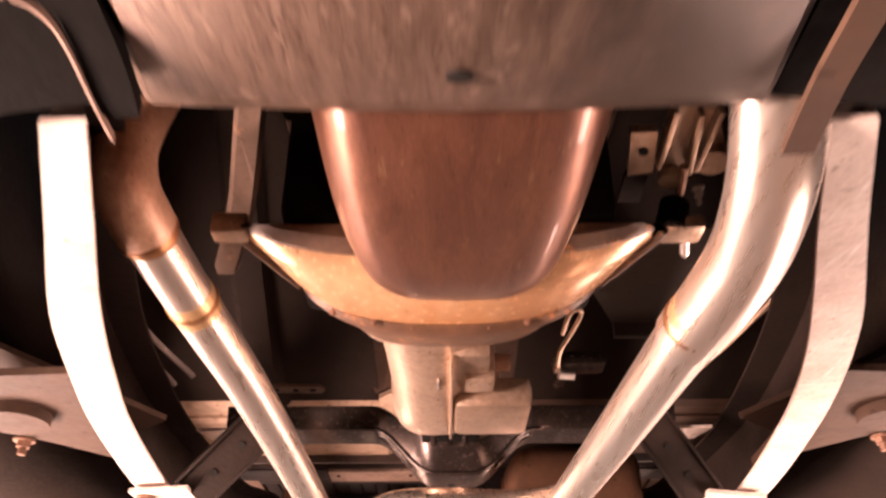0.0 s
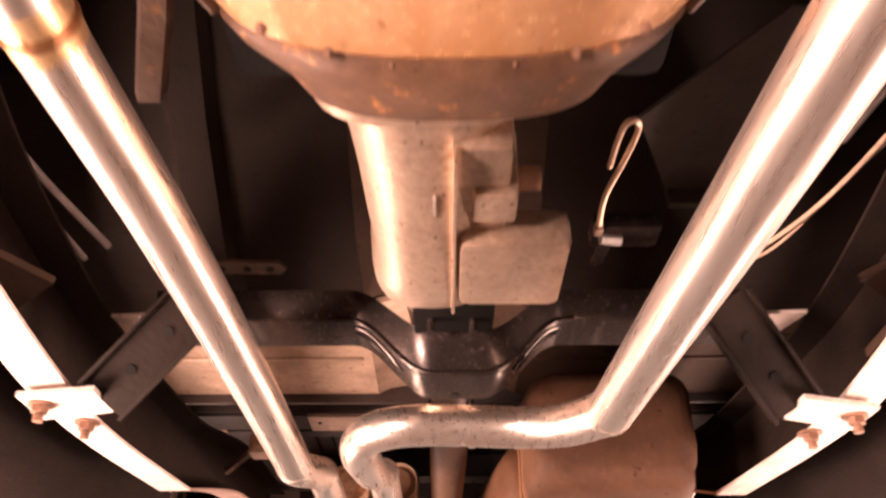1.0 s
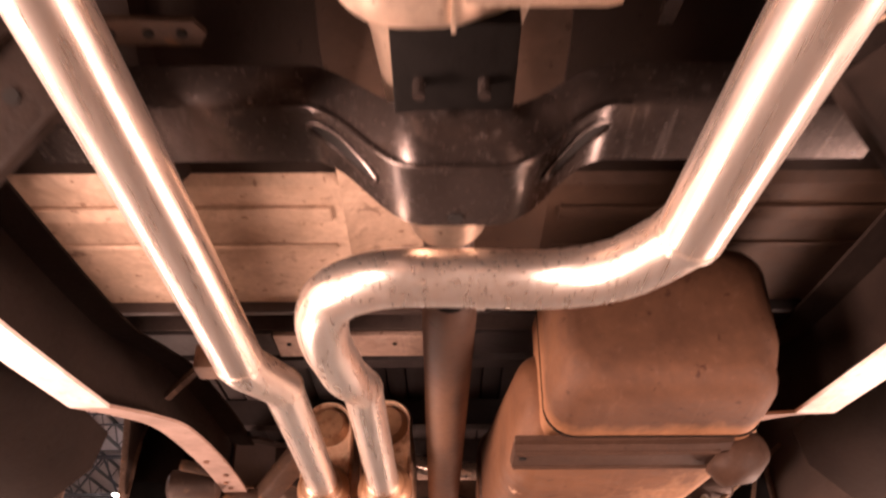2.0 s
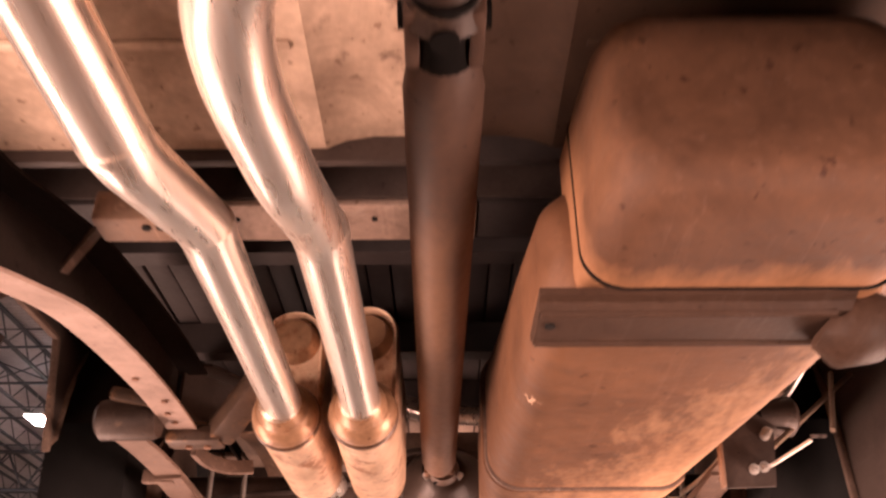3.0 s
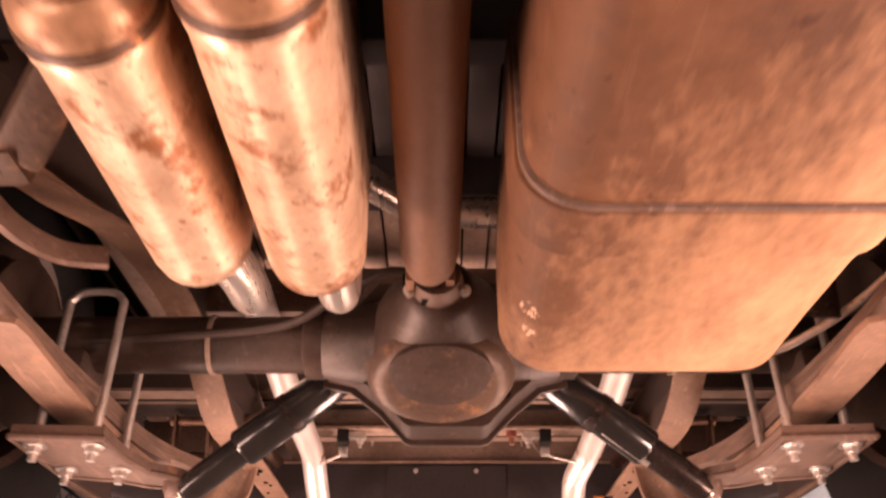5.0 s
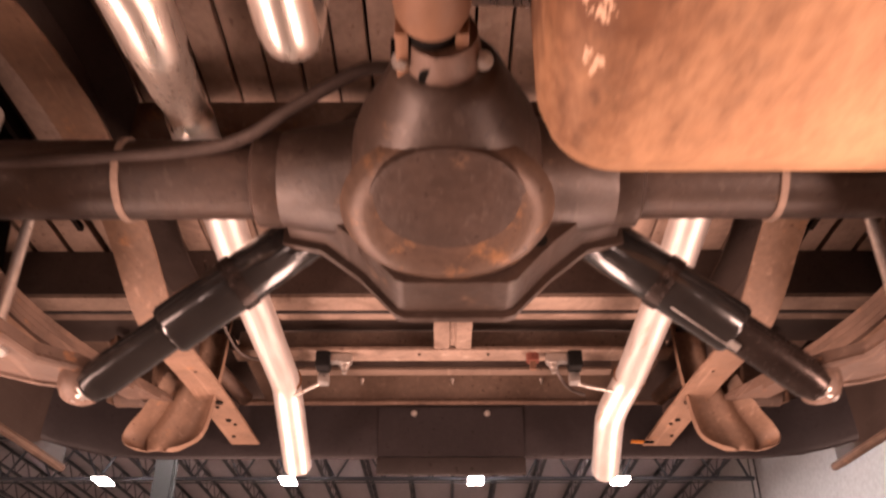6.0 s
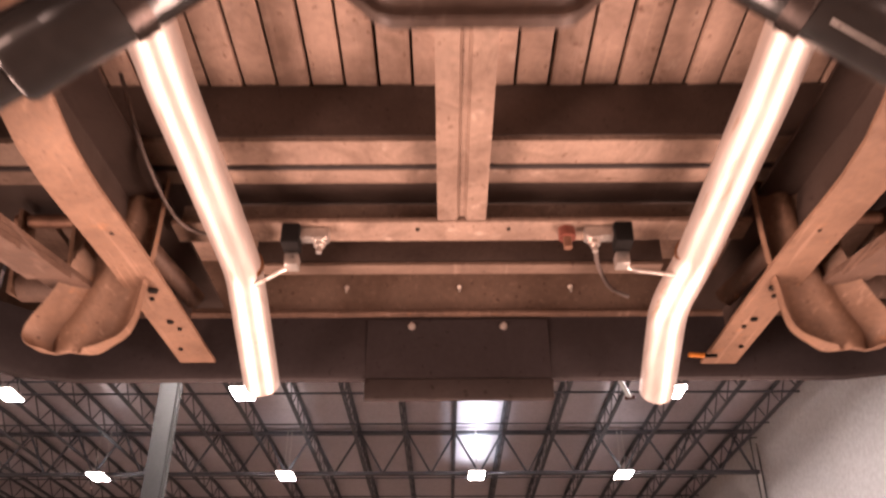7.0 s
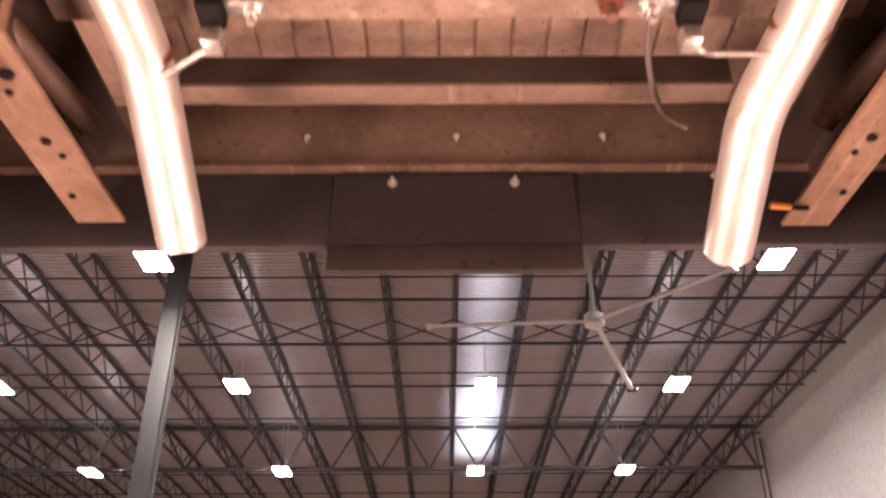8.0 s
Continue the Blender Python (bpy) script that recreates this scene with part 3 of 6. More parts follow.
# ---- the truck: frame ----
# along each rail: centre of the bottom flange (from the middle plane), y, underside, web height
RAIL_LEFT = [(-0.284, 0.50, 1.610, 0.15), (-0.353, 0.682, 1.635, 0.16), (-0.442, 0.921, 1.662, 0.17), (-0.498, 1.133, 1.669, 0.17), (-0.545, 1.37, 1.670, 0.17), (-0.570, 1.70, 1.656, 0.17), (-0.578, 1.95, 1.664, 0.17),
             (-0.572, 2.33, 1.690, 0.16), (-0.556, 2.50, 1.735, 0.14), (-0.540, 2.68, 1.770, 0.13), (-0.535, 3.00, 1.790, 0.13), (-0.550, 3.30, 1.803, 0.14)]
RAIL_RIGHT = [(0.312, 0.50, 1.610, 0.15), (0.387, 0.691, 1.637, 0.16), (0.500, 0.974, 1.668, 0.17), (0.560, 1.185, 1.672, 0.17), (0.600, 1.40, 1.670, 0.17), (0.626, 1.70, 1.656, 0.17), (0.638, 1.95, 1.664, 0.17),
              (0.622, 2.36, 1.685, 0.16), (0.600, 2.52, 1.735, 0.14), (0.580, 2.70, 1.772, 0.13), (0.575, 3.00, 1.790, 0.13), (0.590, 3.30, 1.803, 0.14)]
REAR_LEFT = [(-0.535, 3.28, 1.815, 0.14), (-0.520, 3.52, 1.875, 0.14), (-0.505, 3.72, 1.935, 0.13), (-0.490, 3.95, 1.945, 0.13), (-0.475, 4.12, 1.895, 0.12), (-0.462, 4.30, 1.812, 0.13), (-0.461, 4.60, 1.824, 0.13), (-0.460, 4.99, 1.836, 0.12)]
REAR_RIGHT = [(0.575, 3.28, 1.815, 0.14), (0.565, 3.52, 1.875, 0.14), (0.555, 3.72, 1.935, 0.13), (0.545, 3.95, 1.945, 0.13), (0.535, 4.12, 1.895, 0.12), (0.525, 4.30, 1.812, 0.13), (0.522, 4.60, 1.824, 0.13), (0.520, 5.01, 1.838, 0.12)]


def rail_mesh(rows, side, width=0.075, steps=4, piece="all"):
    """An inward-open channel along the rows, or only its bottom flange or the rest."""
    path = glide([(r[0], r[1], r[2]) for r in rows], steps)
    tall = [q.x for q in glide([(r[3], 0, 0) for r in rows], steps)]
    rings, t = [], 0.006
    for p, h in zip(path, tall):
        o = side * width / 2 * min(1.0, max(0.55, 0.55 + 0.45 * (p.y - 0.5) / 0.45))
        prof = [(o, 0), (-o, 0), (-o, t), (o - side * t, t), (o - side * t, h - t), (-o, h - t), (-o, h), (o, h)]
        if piece == "flange":
            prof = [(o, 0), (-o, 0), (-o, t), (o, t)]
        elif piece == "web":
            prof = [(o - side * t, t), (o - side * t, h - t), (-o, h - t), (-o, h), (o, h), (o, t)]
        rings.append([(p.x + u, p.y, p.z + v) for u, v in prof])
    return loft(rings)


def ladder_frame():
    ob = thing("ladder_frame", (0.02, 2.2, 1.65), "steel ladder frame, pale at the front and rusty behind", "frame", "truck underside")
    for side, front, rear in ((-1, RAIL_LEFT, REAR_LEFT), (1, RAIL_RIGHT, REAR_RIGHT)):
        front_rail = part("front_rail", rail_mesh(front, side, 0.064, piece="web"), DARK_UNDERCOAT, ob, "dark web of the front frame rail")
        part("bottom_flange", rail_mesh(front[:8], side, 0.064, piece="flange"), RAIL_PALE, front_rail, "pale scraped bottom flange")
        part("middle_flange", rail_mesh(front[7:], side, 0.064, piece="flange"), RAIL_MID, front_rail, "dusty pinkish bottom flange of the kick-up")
        # The web's darker brown holds the shade on the rail's inner side.
        rear_rail = part("rear_rail", rail_mesh(rear, side, 0.066, piece="web"), BRACKET_BROWN, ob, "rusty web of the rear frame rail darkened for shade")
        part("bottom_flange", rail_mesh(rear, side, 0.066, piece="flange"), RAIL_RUST, rear_rail, "rust-brown bottom flange with holes")
        for y, r in ((4.50, 0.003), (4.68, 0.008), (4.71, 0.004), (4.80, 0.006), (4.83, 0.004), (4.92, 0.0045)):
            z = 1.812 + (y - 4.30) * 0.035
            x = rear[5][0] + side * 0.012 * math.sin(y * 40)
            part("rail_hole", disc((x, y, z - 0.0015), (0, 0, 1), r, 0.003, 12), HOLE_BLACK, rear_rail)
        for y in (2.95, 3.08, 3.16, 3.22):
            x = front[9][0] + 0.012 * math.sin(y * 31)
            part("rail_hole", disc((x, y, 1.787 + (y - 3.0) * 0.045), (0, 0, 1), 0.0065, 0.004, 12), BOLT_BROWN, ob)
    # front suspension crossmember, a deep pressed trough
    x0, x1 = -0.212, 0.236
    prof = [(-0.75, 1.60), (-0.5, 1.52), (-0.1, 1.50), (0.30, 1.535), (0.44, 1.582), (0.466, 1.592), (0.474, 1.602), (0.474, 1.70), (-0.75, 1.70)]
    def half(y, side):
        k = min(max(y, 0.25), 0.474) - 0.474
        return x0 - 0.17 * k if side < 0 else x1 + 0.17 * k
    def belly(y, f):
        """The underside is bowed, less so towards its rear edge."""
        return (0.020 - 0.012 * min(max((y - 0.30) / 0.16, 0.0), 1.0)) * abs(f) ** 2
    bm = loft([[(half(y, -1) + (half(y, 1) - half(y, -1)) * (f + 1) / 2, y, z + belly(y, f) + (0.005 if abs(f) == 1 else 0.0)) for y, z in prof] for f in (-1, -0.97, -0.7, -0.4, 0.0, 0.4, 0.7, 0.97, 1)])
    cross = part("front_crossmember", bm, PLATE_METAL, ob, "scraped steel front crossmember with a drain hole")
    part("drain_hole", disc((0.012, 0.405, 1.570), (0, -0.32, 1), 0.0085, 0.004, 20), HOLE_BLACK, cross)
    for side, xr in ((-1, -0.40), (1, 0.44)):
        xa = x0 if side < 0 else x1
        # The arms' black carries the unlit front end as well as oil.
        part("crossmember_arm", loft([[(xa, 0.0, 1.595), (xa, 0.465, 1.605), (xa, 0.465, 1.75), (xa, 0.0, 1.75)], [(xr, 0.05, 1.58), (xr, 0.475, 1.585), (xr, 0.475, 1.76), (xr, 0.05, 1.76)], [(xr * 1.6, 0.05, 1.60), (xr * 1.6, 0.475, 1.605), (xr * 1.6, 0.475, 1.76), (xr * 1.6, 0.05, 1.76)]]), SHADE_BLACK, ob, "oily black outer arm of the crossmember in shade")
        if side < 0:
            part("arm_lip", ribbon(glide([(-0.30, 0.326, 1.566), (-0.262, 0.328, 1.566), (-0.236, 0.336, 1.566), (-0.225, 0.352, 1.566), (-0.2225, 0.377, 1.566), (-0.2240, 0.420, 1.566), (-0.2245, 0.462, 1.566)], 6), 0.0022, 0.006, (0.9, 0.4, 0)), RAIL_MID, ob, "thin scraped lip of the suspension arm")
            part("arm_face", ribbon(glide([(-0.206, 0.25, 1.572), (-0.206, 0.377, 1.572), (-0.213, 0.44, 1.572)], 5), 0.026, 0.012, (1, 0, 0)), SHADE_BLACK, ob, "oily black face of the suspension arm in shade")
        else:
            part("arm_lip", ribbon(glide([(0.2445, 0.28, 1.565), (0.2445, 0.36, 1.565), (0.2450, 0.41, 1.565), (0.2500, 0.478, 1.565)], 6), 0.022, 0.006, (1, 0, 0)), CAB_DIM_BROWN, ob, "dusty brown edge of the suspension arm")
    # rear cross beams
    part("tail_crossmember", box(-0.43, 0.49, 4.645, 4.702, 1.925, 1.934, 0.002), SILL_STEEL, ob, "drilled tail crossmember")
    part("tail_crossmember_web", box(-0.43, 0.49, 4.692, 4.70, 1.934, 1.99, 0.002), SILL_STEEL, ob)
    for k in range(6):
        part("rail_hole", disc((-0.33 + k * 0.145, 4.664, 1.924), (0, 0, 1), 0.003, 0.004, 8), HOLE_BLACK, ob)
    prof = [(-0.008, 1.927), (0.022, 1.927), (0.026, 1.934), (0.034, 1.934), (0.038, 1.927), (0.068, 1.927), (0.068, 1.945), (-0.008, 1.945)]
    part("centre_beam", loft([[(x, 4.02, z) for x, z in prof], [(x, 4.642, z) for x, z in prof]]), SILL_STEEL, ob, "grooved centre beam ahead of the tail crossmember")
    # Darker steel than the beams nearby, to put this crossmember in shade.
    part("axle_crossmember", box(-0.44, 0.50, 3.98, 4.06, 1.93, 2.03, 0.01), BED_STEEL, ob)
    for side in (-1, 1):
        xr = -0.46 if side < 0 else 0.52
        # flared hangers of the rear spring shackles, facing the axle
        rings = []
        rows = [(1.97, 0.440, 0.520, 4.595), (1.93, 0.446, 0.535, 4.612), (1.88, 0.456, 0.56, 4.638), (1.84, 0.466, 0.586, 4.660), (1.80, 0.478, 0.616, 4.680), (1.775, 0.486, 0.640, 4.692), (1.756, 0.496, 0.652, 4.700), (1.742, 0.512, 0.650, 4.703), (1.733, 0.535, 0.640, 4.703), (1.730, 0.560, 0.622, 4.700)]
        for (z, inner, outer), (y, _, _) in zip(glide([r[:3] for r in rows], 4), glide([(r[3], 0, 0) for r in rows], 4)):
            sec = []
            deep = min(1.0, (outer - inner) / 0.12)
            for f, d in ((0, -0.030), (0.05, -0.022), (0.18, 0.006), (0.34, 0.010), (0.48, -0.006), (0.62, -0.008), (0.78, 0.008), (0.92, -0.006), (1, -0.028), (1.03, -0.020), (0.96, 0.006), (0.78, 0.018), (0.5, 0.006), (0.2, 0.018), (0.0, -0.010)):
                x = inner + (outer - inner) * f
                sec.append((0.02 + side * x + (0.012 if side > 0 else 0), y + d * deep, z))
            rings.append(sec)
        brace = part("shackle_hanger", loft(rings), RAIL_RUST, ob, "flared rusty spring shackle hanger", 65)
        part("bolt", hexbolt((0.026 + side * 0.545, 4.715, 1.785), (0, -0.8, -0.5), 0.008, 0.008), BOLT_BROWN, brace)
        part("brace_rod", tube([(xr - side * 0.02, 4.86, 1.90), (xr + side * 0.10, 4.60, 1.98)], 0.018, 12), SPRING_STEEL, ob)


ladder_frame()


def cab_mount(side):
    xr = -0.52 if side < 0 else 0.56
    y = 1.30
    ob = thing("cab_mount", (xr + side * 0.15, y, 1.80), "rusty cab mount bracket with a round rubber pad", "bracket", "cab mounts")
    outline = [(xr, y - 0.16), (xr + side * 0.16, y - 0.15), (xr + side * 0.25, y - 0.07), (xr + side * 0.25, y + 0.07), (xr + side * 0.16, y + 0.15), (xr + side * 0.03, y + 0.30)]
    part("plate", plate(outline, 0.012, "z", 1.675), CAB_DIM_BROWN, ob)
    part("rubber_pad", disc((xr + side * 0.16, y, 1.672), (0, 0, 1), 0.055, 0.03, 24), CAB_DIM_BROWN, ob)
    part("bolt", hexbolt((xr + side * 0.2, y + 0.13, 1.674), (0, 0, -1), 0.012, 0.014), BOLT_BROWN, ob)
    part("gusset", bar((xr + side * 0.02, y + 0.2, 1.72), (xr + side * 0.32, y - 0.12, 1.78), 0.14, 0.01), CAB_DIM_BROWN, ob)


cab_mount(-1)
cab_mount(1)


def transmission_crossmember():
    ob = thing("transmission_crossmember", (0.02, 1.68, 1.70), "black steel transmission crossmember with a deep centre dip", "crossmember", "truck underside")
    xs = [-0.44, -0.40, -0.30, -0.22] + [-0.16 + 0.0145 * k for k in range(26)] + [0.26, 0.34, 0.44, 0.48]
    def under(x):
        """The dip, the front edge and the underside along the beam."""
        dip = 0.5 + 0.5 * math.cos(math.pi * min(max(abs(x - 0.024) - 0.036, 0) / 0.130, 1.0))
        return dip, 1.684 - 0.027 * dip, 1.776 - 0.100 * dip
    rings = []
    for x in xs:
        dip, y, z = under(x)
        w, h = 0.100 + 0.006 * dip, 0.046 + 0.016 * dip
        sec = [(0.0, 0.006), (0.003, 0.001), (0.008, 0.0), (w - 0.006, 0.0), (w, 0.005), (w, h), (w - 0.006, h), (w - 0.006, 0.007), (0.006, 0.007), (0.006, h), (0.0, h)]
        rings.append([(x, y + a - b * 0.25, z + b) for a, b in sec])
    beam = part("beam", loft(rings), BLACK_STEEL, ob)
    bead = [(x, under(x)[1] + 0.001, under(x)[2] + 0.001) for x in xs if -0.19 < x < 0.22]
    part("front_bead", tube(bead, 0.0045, 8), BLACK_STEEL, beam, "rolled bright front edge", 60)
    part("hole", disc((0.019, 1.741, 1.6755), (0, 0, 1), 0.008, 0.003, 14), HOLE_BLACK, beam)
    for side in (-1, 1):
        rings, n = [], 13
        for k in range(n):
            x = 0.024 + side * (0.085 + 0.075 * k / (n - 1))
            dip, y, z = under(x)
            w = 0.003 + 0.013 * math.sin(math.pi * k / (n - 1)) ** 0.6
            y += 0.050 - 0.020 * k / (n - 1)
            rings.append([(x, y - w, z - 0.0012), (x, y + w, z - 0.0012), (x, y + w, z + 0.004), (x, y - w, z + 0.004)])
        part("slot", loft(rings), HOLE_BLACK, beam)
        edge = [(r[0][0], r[0][1], r[0][2]) for r in rings] + [(r[1][0], r[1][1], r[1][2]) for r in rings[::-1]]
        part("slot_rim", tube(edge + edge[:1], 0.003, 6), BLACK_STEEL, beam, "rolled rim of the slot")
    for side, x in ((-1, -0.445), (1, 0.485)):
        part("end_tab", plate([(x - 0.04, 1.63), (x + 0.05, 1.625), (x + 0.03, 1.69), (x - 0.02, 1.695)], 0.006, "z", 1.756), RAIL_PALE, ob, "pale bolted end tab")
    part("mount_pad", box(-0.04, 0.075, 1.53, 1.66, 1.735, 1.765, 0.006), SHADE_BLACK, ob, "oily rubber transmission mount")
    for x in (-0.015, 0.045):
        part("mount_stud", rod((x, 1.6, 1.715), (x, 1.6, 1.75), 0.006, 8), BLACK_STEEL, ob)


transmission_crossmember()


def drop_bracket(side):
    if side < 0:
        a, b, c = Vector((-0.335, 1.57, 1.758)), Vector((-0.487, 1.665, 1.642)), Vector((-0.585, 1.735, 1.642))
    else:
        a, b, c = Vector((0.405, 1.60, 1.762)), Vector((0.520, 1.70, 1.640)), Vector((0.625, 1.79, 1.640))
    ob = thing("drop_bracket", c, "dark folded steel bracket bolting the crossmember to the rail", "bracket", "crossmember brackets")
    up = Vector((0.0, -0.72, -0.6))
    d = (b - a).normalized()
    across = d.cross(up).normalized()
    face = part("web", bar(a, b, 0.076, 0.007, up, 0.002), DARK_UNDERCOAT, ob, "dark web with two holes")
    n = across.cross(d).normalized()
    for f in (0.33, 0.7):
        p = a.lerp(b, f)
        part("hole", disc(p + n * 0.0038, n, 0.008, 0.003, 14), HOLE_BLACK, face)
        part("hole", disc(p - n * 0.0038, n, 0.008, 0.003, 14), HOLE_BLACK, face)
    for s in (-1, 1):
        off = across * (0.038 * s)
        part("flange", bar(a + off + n * 0.0, b + off, 0.006, 0.03, up, 0.002), DARK_UNDERCOAT, ob)
    foot = part("foot", plate([(b.x, b.y - 0.035), (c.x + side * 0.02, c.y - 0.085), (c.x + side * 0.02, c.y + 0.012), (b.x, b.y + 0.05)], 0.008, "z", b.z - 0.001), RAIL_PALE, ob, "pale bolted foot")
    for k in (0, 1):
        part("bolt", hexbolt((c.x - side * (0.005 + 0.04 * k), c.y - 0.055 + 0.075 * k, c.z - 0.001), (0, 0, -1), 0.013, 0.014), BOLT_BROWN, foot)


drop_bracket(-1)
drop_bracket(1)


# ---- engine and transmission ----
def engine():
    ob = thing("engine", (0.01, 0.5, 1.61), "brown oily oil pan under the engine", "engine", "truck underside")
    rings = []
    for z, back, half, k in ((1.90, 0.90, 0.142, 5.0), (1.80, 0.893, 0.138, 5.0), (1.72, 0.882, 0.134, 5.0), (1.685, 0.870, 0.130, 5.0), (1.658, 0.855, 0.125, 4.8), (1.637, 0.838, 0.117, 4.6), (1.621, 0.812, 0.105, 4.4), (1.612, 0.785, 0.091, 4.2), (1.608, 0.745, 0.072, 4.0)):
        ring = []
        for i in range(48):
            a = 2 * math.pi * i / 48
            c, s = math.cos(a), math.sin(a)
            cy = 0.30
            ry = (back - cy)
            ring.append((0.018 + half * math.copysign(abs(c) ** (2 / k), c), cy + ry * math.copysign(abs(s) ** (2 / k), s), z))
        rings.append(ring)
    pan = part("oil_pan", loft(rings), OIL_PAN, ob, "", 60)
    part("drain_plug", hexbolt((0.02, 0.82, 1.655), (0, 1, -0.4), 0.012, 0.012), BOLT_BROWN, pan)
    part("block", box(-0.20, 0.22, 0.0, 0.84, 1.88, 2.25, 0.02), SHADE_BLACK, ob, "dark engine block")
    for side in (-1, 1):
        part("exhaust_manifold", tube(glide([(0.01 + side * 0.26, 0.1, 1.98), (0.01 + side * 0.28, 0.35, 1.95), (0.01 + side * 0.30, 0.55, 1.90)], 5), 0.045, 14), RUSTY_PIPE, ob)


engine()


def transmission():
    ob = thing("transmission", (0.015, 1.2, 1.69), "cast aluminium transmission behind a stained bell housing", "transmission", "truck underside")
    cz = 1.79
    rings = [super_ring(0.012, y, cz, rx, rz, p, 56, 1.764) for y, rx, rz, p in (
        (0.884, 0.235, 0.042, 2.4), (0.890, 0.258, 0.055, 2.3), (0.900, 0.264, 0.064, 2.2), (0.918, 0.262, 0.080, 2.2), (0.945, 0.250, 0.088, 2.2), (1.00, 0.226, 0.090, 2.3), (1.04, 0.204, 0.090, 2.3))]
    bell = part("bell_housing", loft(rings), BELL_ALU, ob, "orange-stained bell housing")
    rings = [super_ring(0.012, y, cz, rx, rz, p, 56, 1.768) for y, rx, rz, p in ((1.036, 0.206, 0.092, 2.3), (1.042, 0.210, 0.096, 2.3), (1.060, 0.200, 0.097, 2.3), (1.084, 0.180, 0.092, 2.3), (1.10, 0.165, 0.088, 2.4), (1.13, 0.150, 0.080, 2.6))]
    part("flange", loft(rings), BELL_LIP, ob, "oily brown bell housing flange")
    for side in (-1, 1):
        rim = [(0.012 + side * u, y, 1.764) for u, y in ((0.266, 0.90), (0.263, 0.918), (0.251, 0.945), (0.227, 1.0), (0.208, 1.04))]
        part("rim", tube(glide(rim, 4), 0.006, 8), BELL_LIP, bell, "rusty rim of the bell housing")
    part("inspection_hole", disc((0.019, 0.955, 1.7005), (0, 0, 1), 0.008, 0.006, 14), HOLE_BLACK, bell)
    part("front_lip", loft([super_ring(0.012, y, cz, rx, rz, 2.3, 56, 1.762) for y, rx, rz in ((0.8805, 0.256, 0.052), (0.8885, 0.262, 0.060), (0.894, 0.266, 0.066), (0.900, 0.2665, 0.0665))]), BELL_LIP, bell, "oily brown front lip")
    for k in range(7):
        u = -0.72 + k * 0.24
        part("bolt", hexbolt((0.012 + 0.215 * u, 1.045 - 0.09 * abs(u) ** 2.5, 1.700 + 0.012 * abs(u) ** 3), (0, -0.6, -0.8), 0.0035, 0.003), BOLT_BROWN, bell)
    part("case_top", box(-0.2, 0.22, 0.87, 1.14, 1.768, 2.1, 0.02), SHADE_BLACK, ob, "dark upper bell housing")
    part("starter_tab", box(-0.285, -0.240, 0.885, 0.915, 1.755, 1.785, 0.006), CAST_ALU, ob)
    part("starter_tab", box(0.285, 0.338, 0.912, 0.955, 1.775, 1.795, 0.008), CAST_ALU, ob)
    rings = [super_ring(-0.010, y, 1.85, rx, rz, p, 40) for y, rx, rz, p in ((1.118, 0.124, 0.132, 3.5), (1.150, 0.126, 0.130, 3.5), (1.156, 0.100, 0.122, 3.0))]
    part("front_flange", loft(rings), CAST_ALU, ob, "pale flange at the head of the gearbox")
    rings = [super_ring(cx, y, zc, rx, rz, p, 40) for y, cx, zc, rx, rz, p in ((1.150, -0.012, 1.85, 0.112, 0.124, 2.6), (1.172, -0.012, 1.85, 0.100, 0.128, 2.6), (1.22, -0.012, 1.848, 0.092, 0.132, 2.6), (1.28, -0.012, 1.843, 0.086, 0.135, 2.6), (1.35, -0.013, 1.835, 0.080, 0.135, 2.7), (1.43, -0.014, 1.83, 0.073, 0.132, 2.8), (1.450, -0.012, 1.83, 0.080, 0.135, 3.0), (1.495, -0.012, 1.83, 0.082, 0.130, 3.0), (1.51, -0.012, 1.83, 0.075, 0.12, 3.0))]
    part("case", loft(rings), CAST_ALU, ob, "", 50)
    part("case_seam", box(0.0135, 0.0175, 1.175, 1.50, 1.694, 1.72, 0.001), CAST_ALU, ob)
    part("side_box", box(0.02, 0.150, 1.325, 1.475, 1.690, 1.745, 0.016), CAST_ALU, ob, "rough cast side box")
    part("neck", box(0.012, 0.076, 1.18, 1.36, 1.715, 1.80, 0.012), CAST_ALU, ob)
    part("boss", box(0.035, 0.084, 1.245, 1.30, 1.704, 1.80, 0.008), CAST_ALU, ob)
    part("switch", disc((0.09, 1.27, 1.745), (1, 0, 0), 0.014, 0.04, 14), BOLT_BROWN, ob)
    part("case_mark", box(-0.007, -0.004, 1.255, 1.285, 1.705, 1.714, 0.0008), ZINC, ob)
    part("tail_housing", tube([(0.01, 1.50, 1.83), (0.01, 1.60, 1.82), (0.012, 1.80, 1.805), (0.013, 1.93, 1.80)], [0.10, 0.075, 0.055, 0.05], 24), CAST_ALU, ob, "", 50)


transmission()


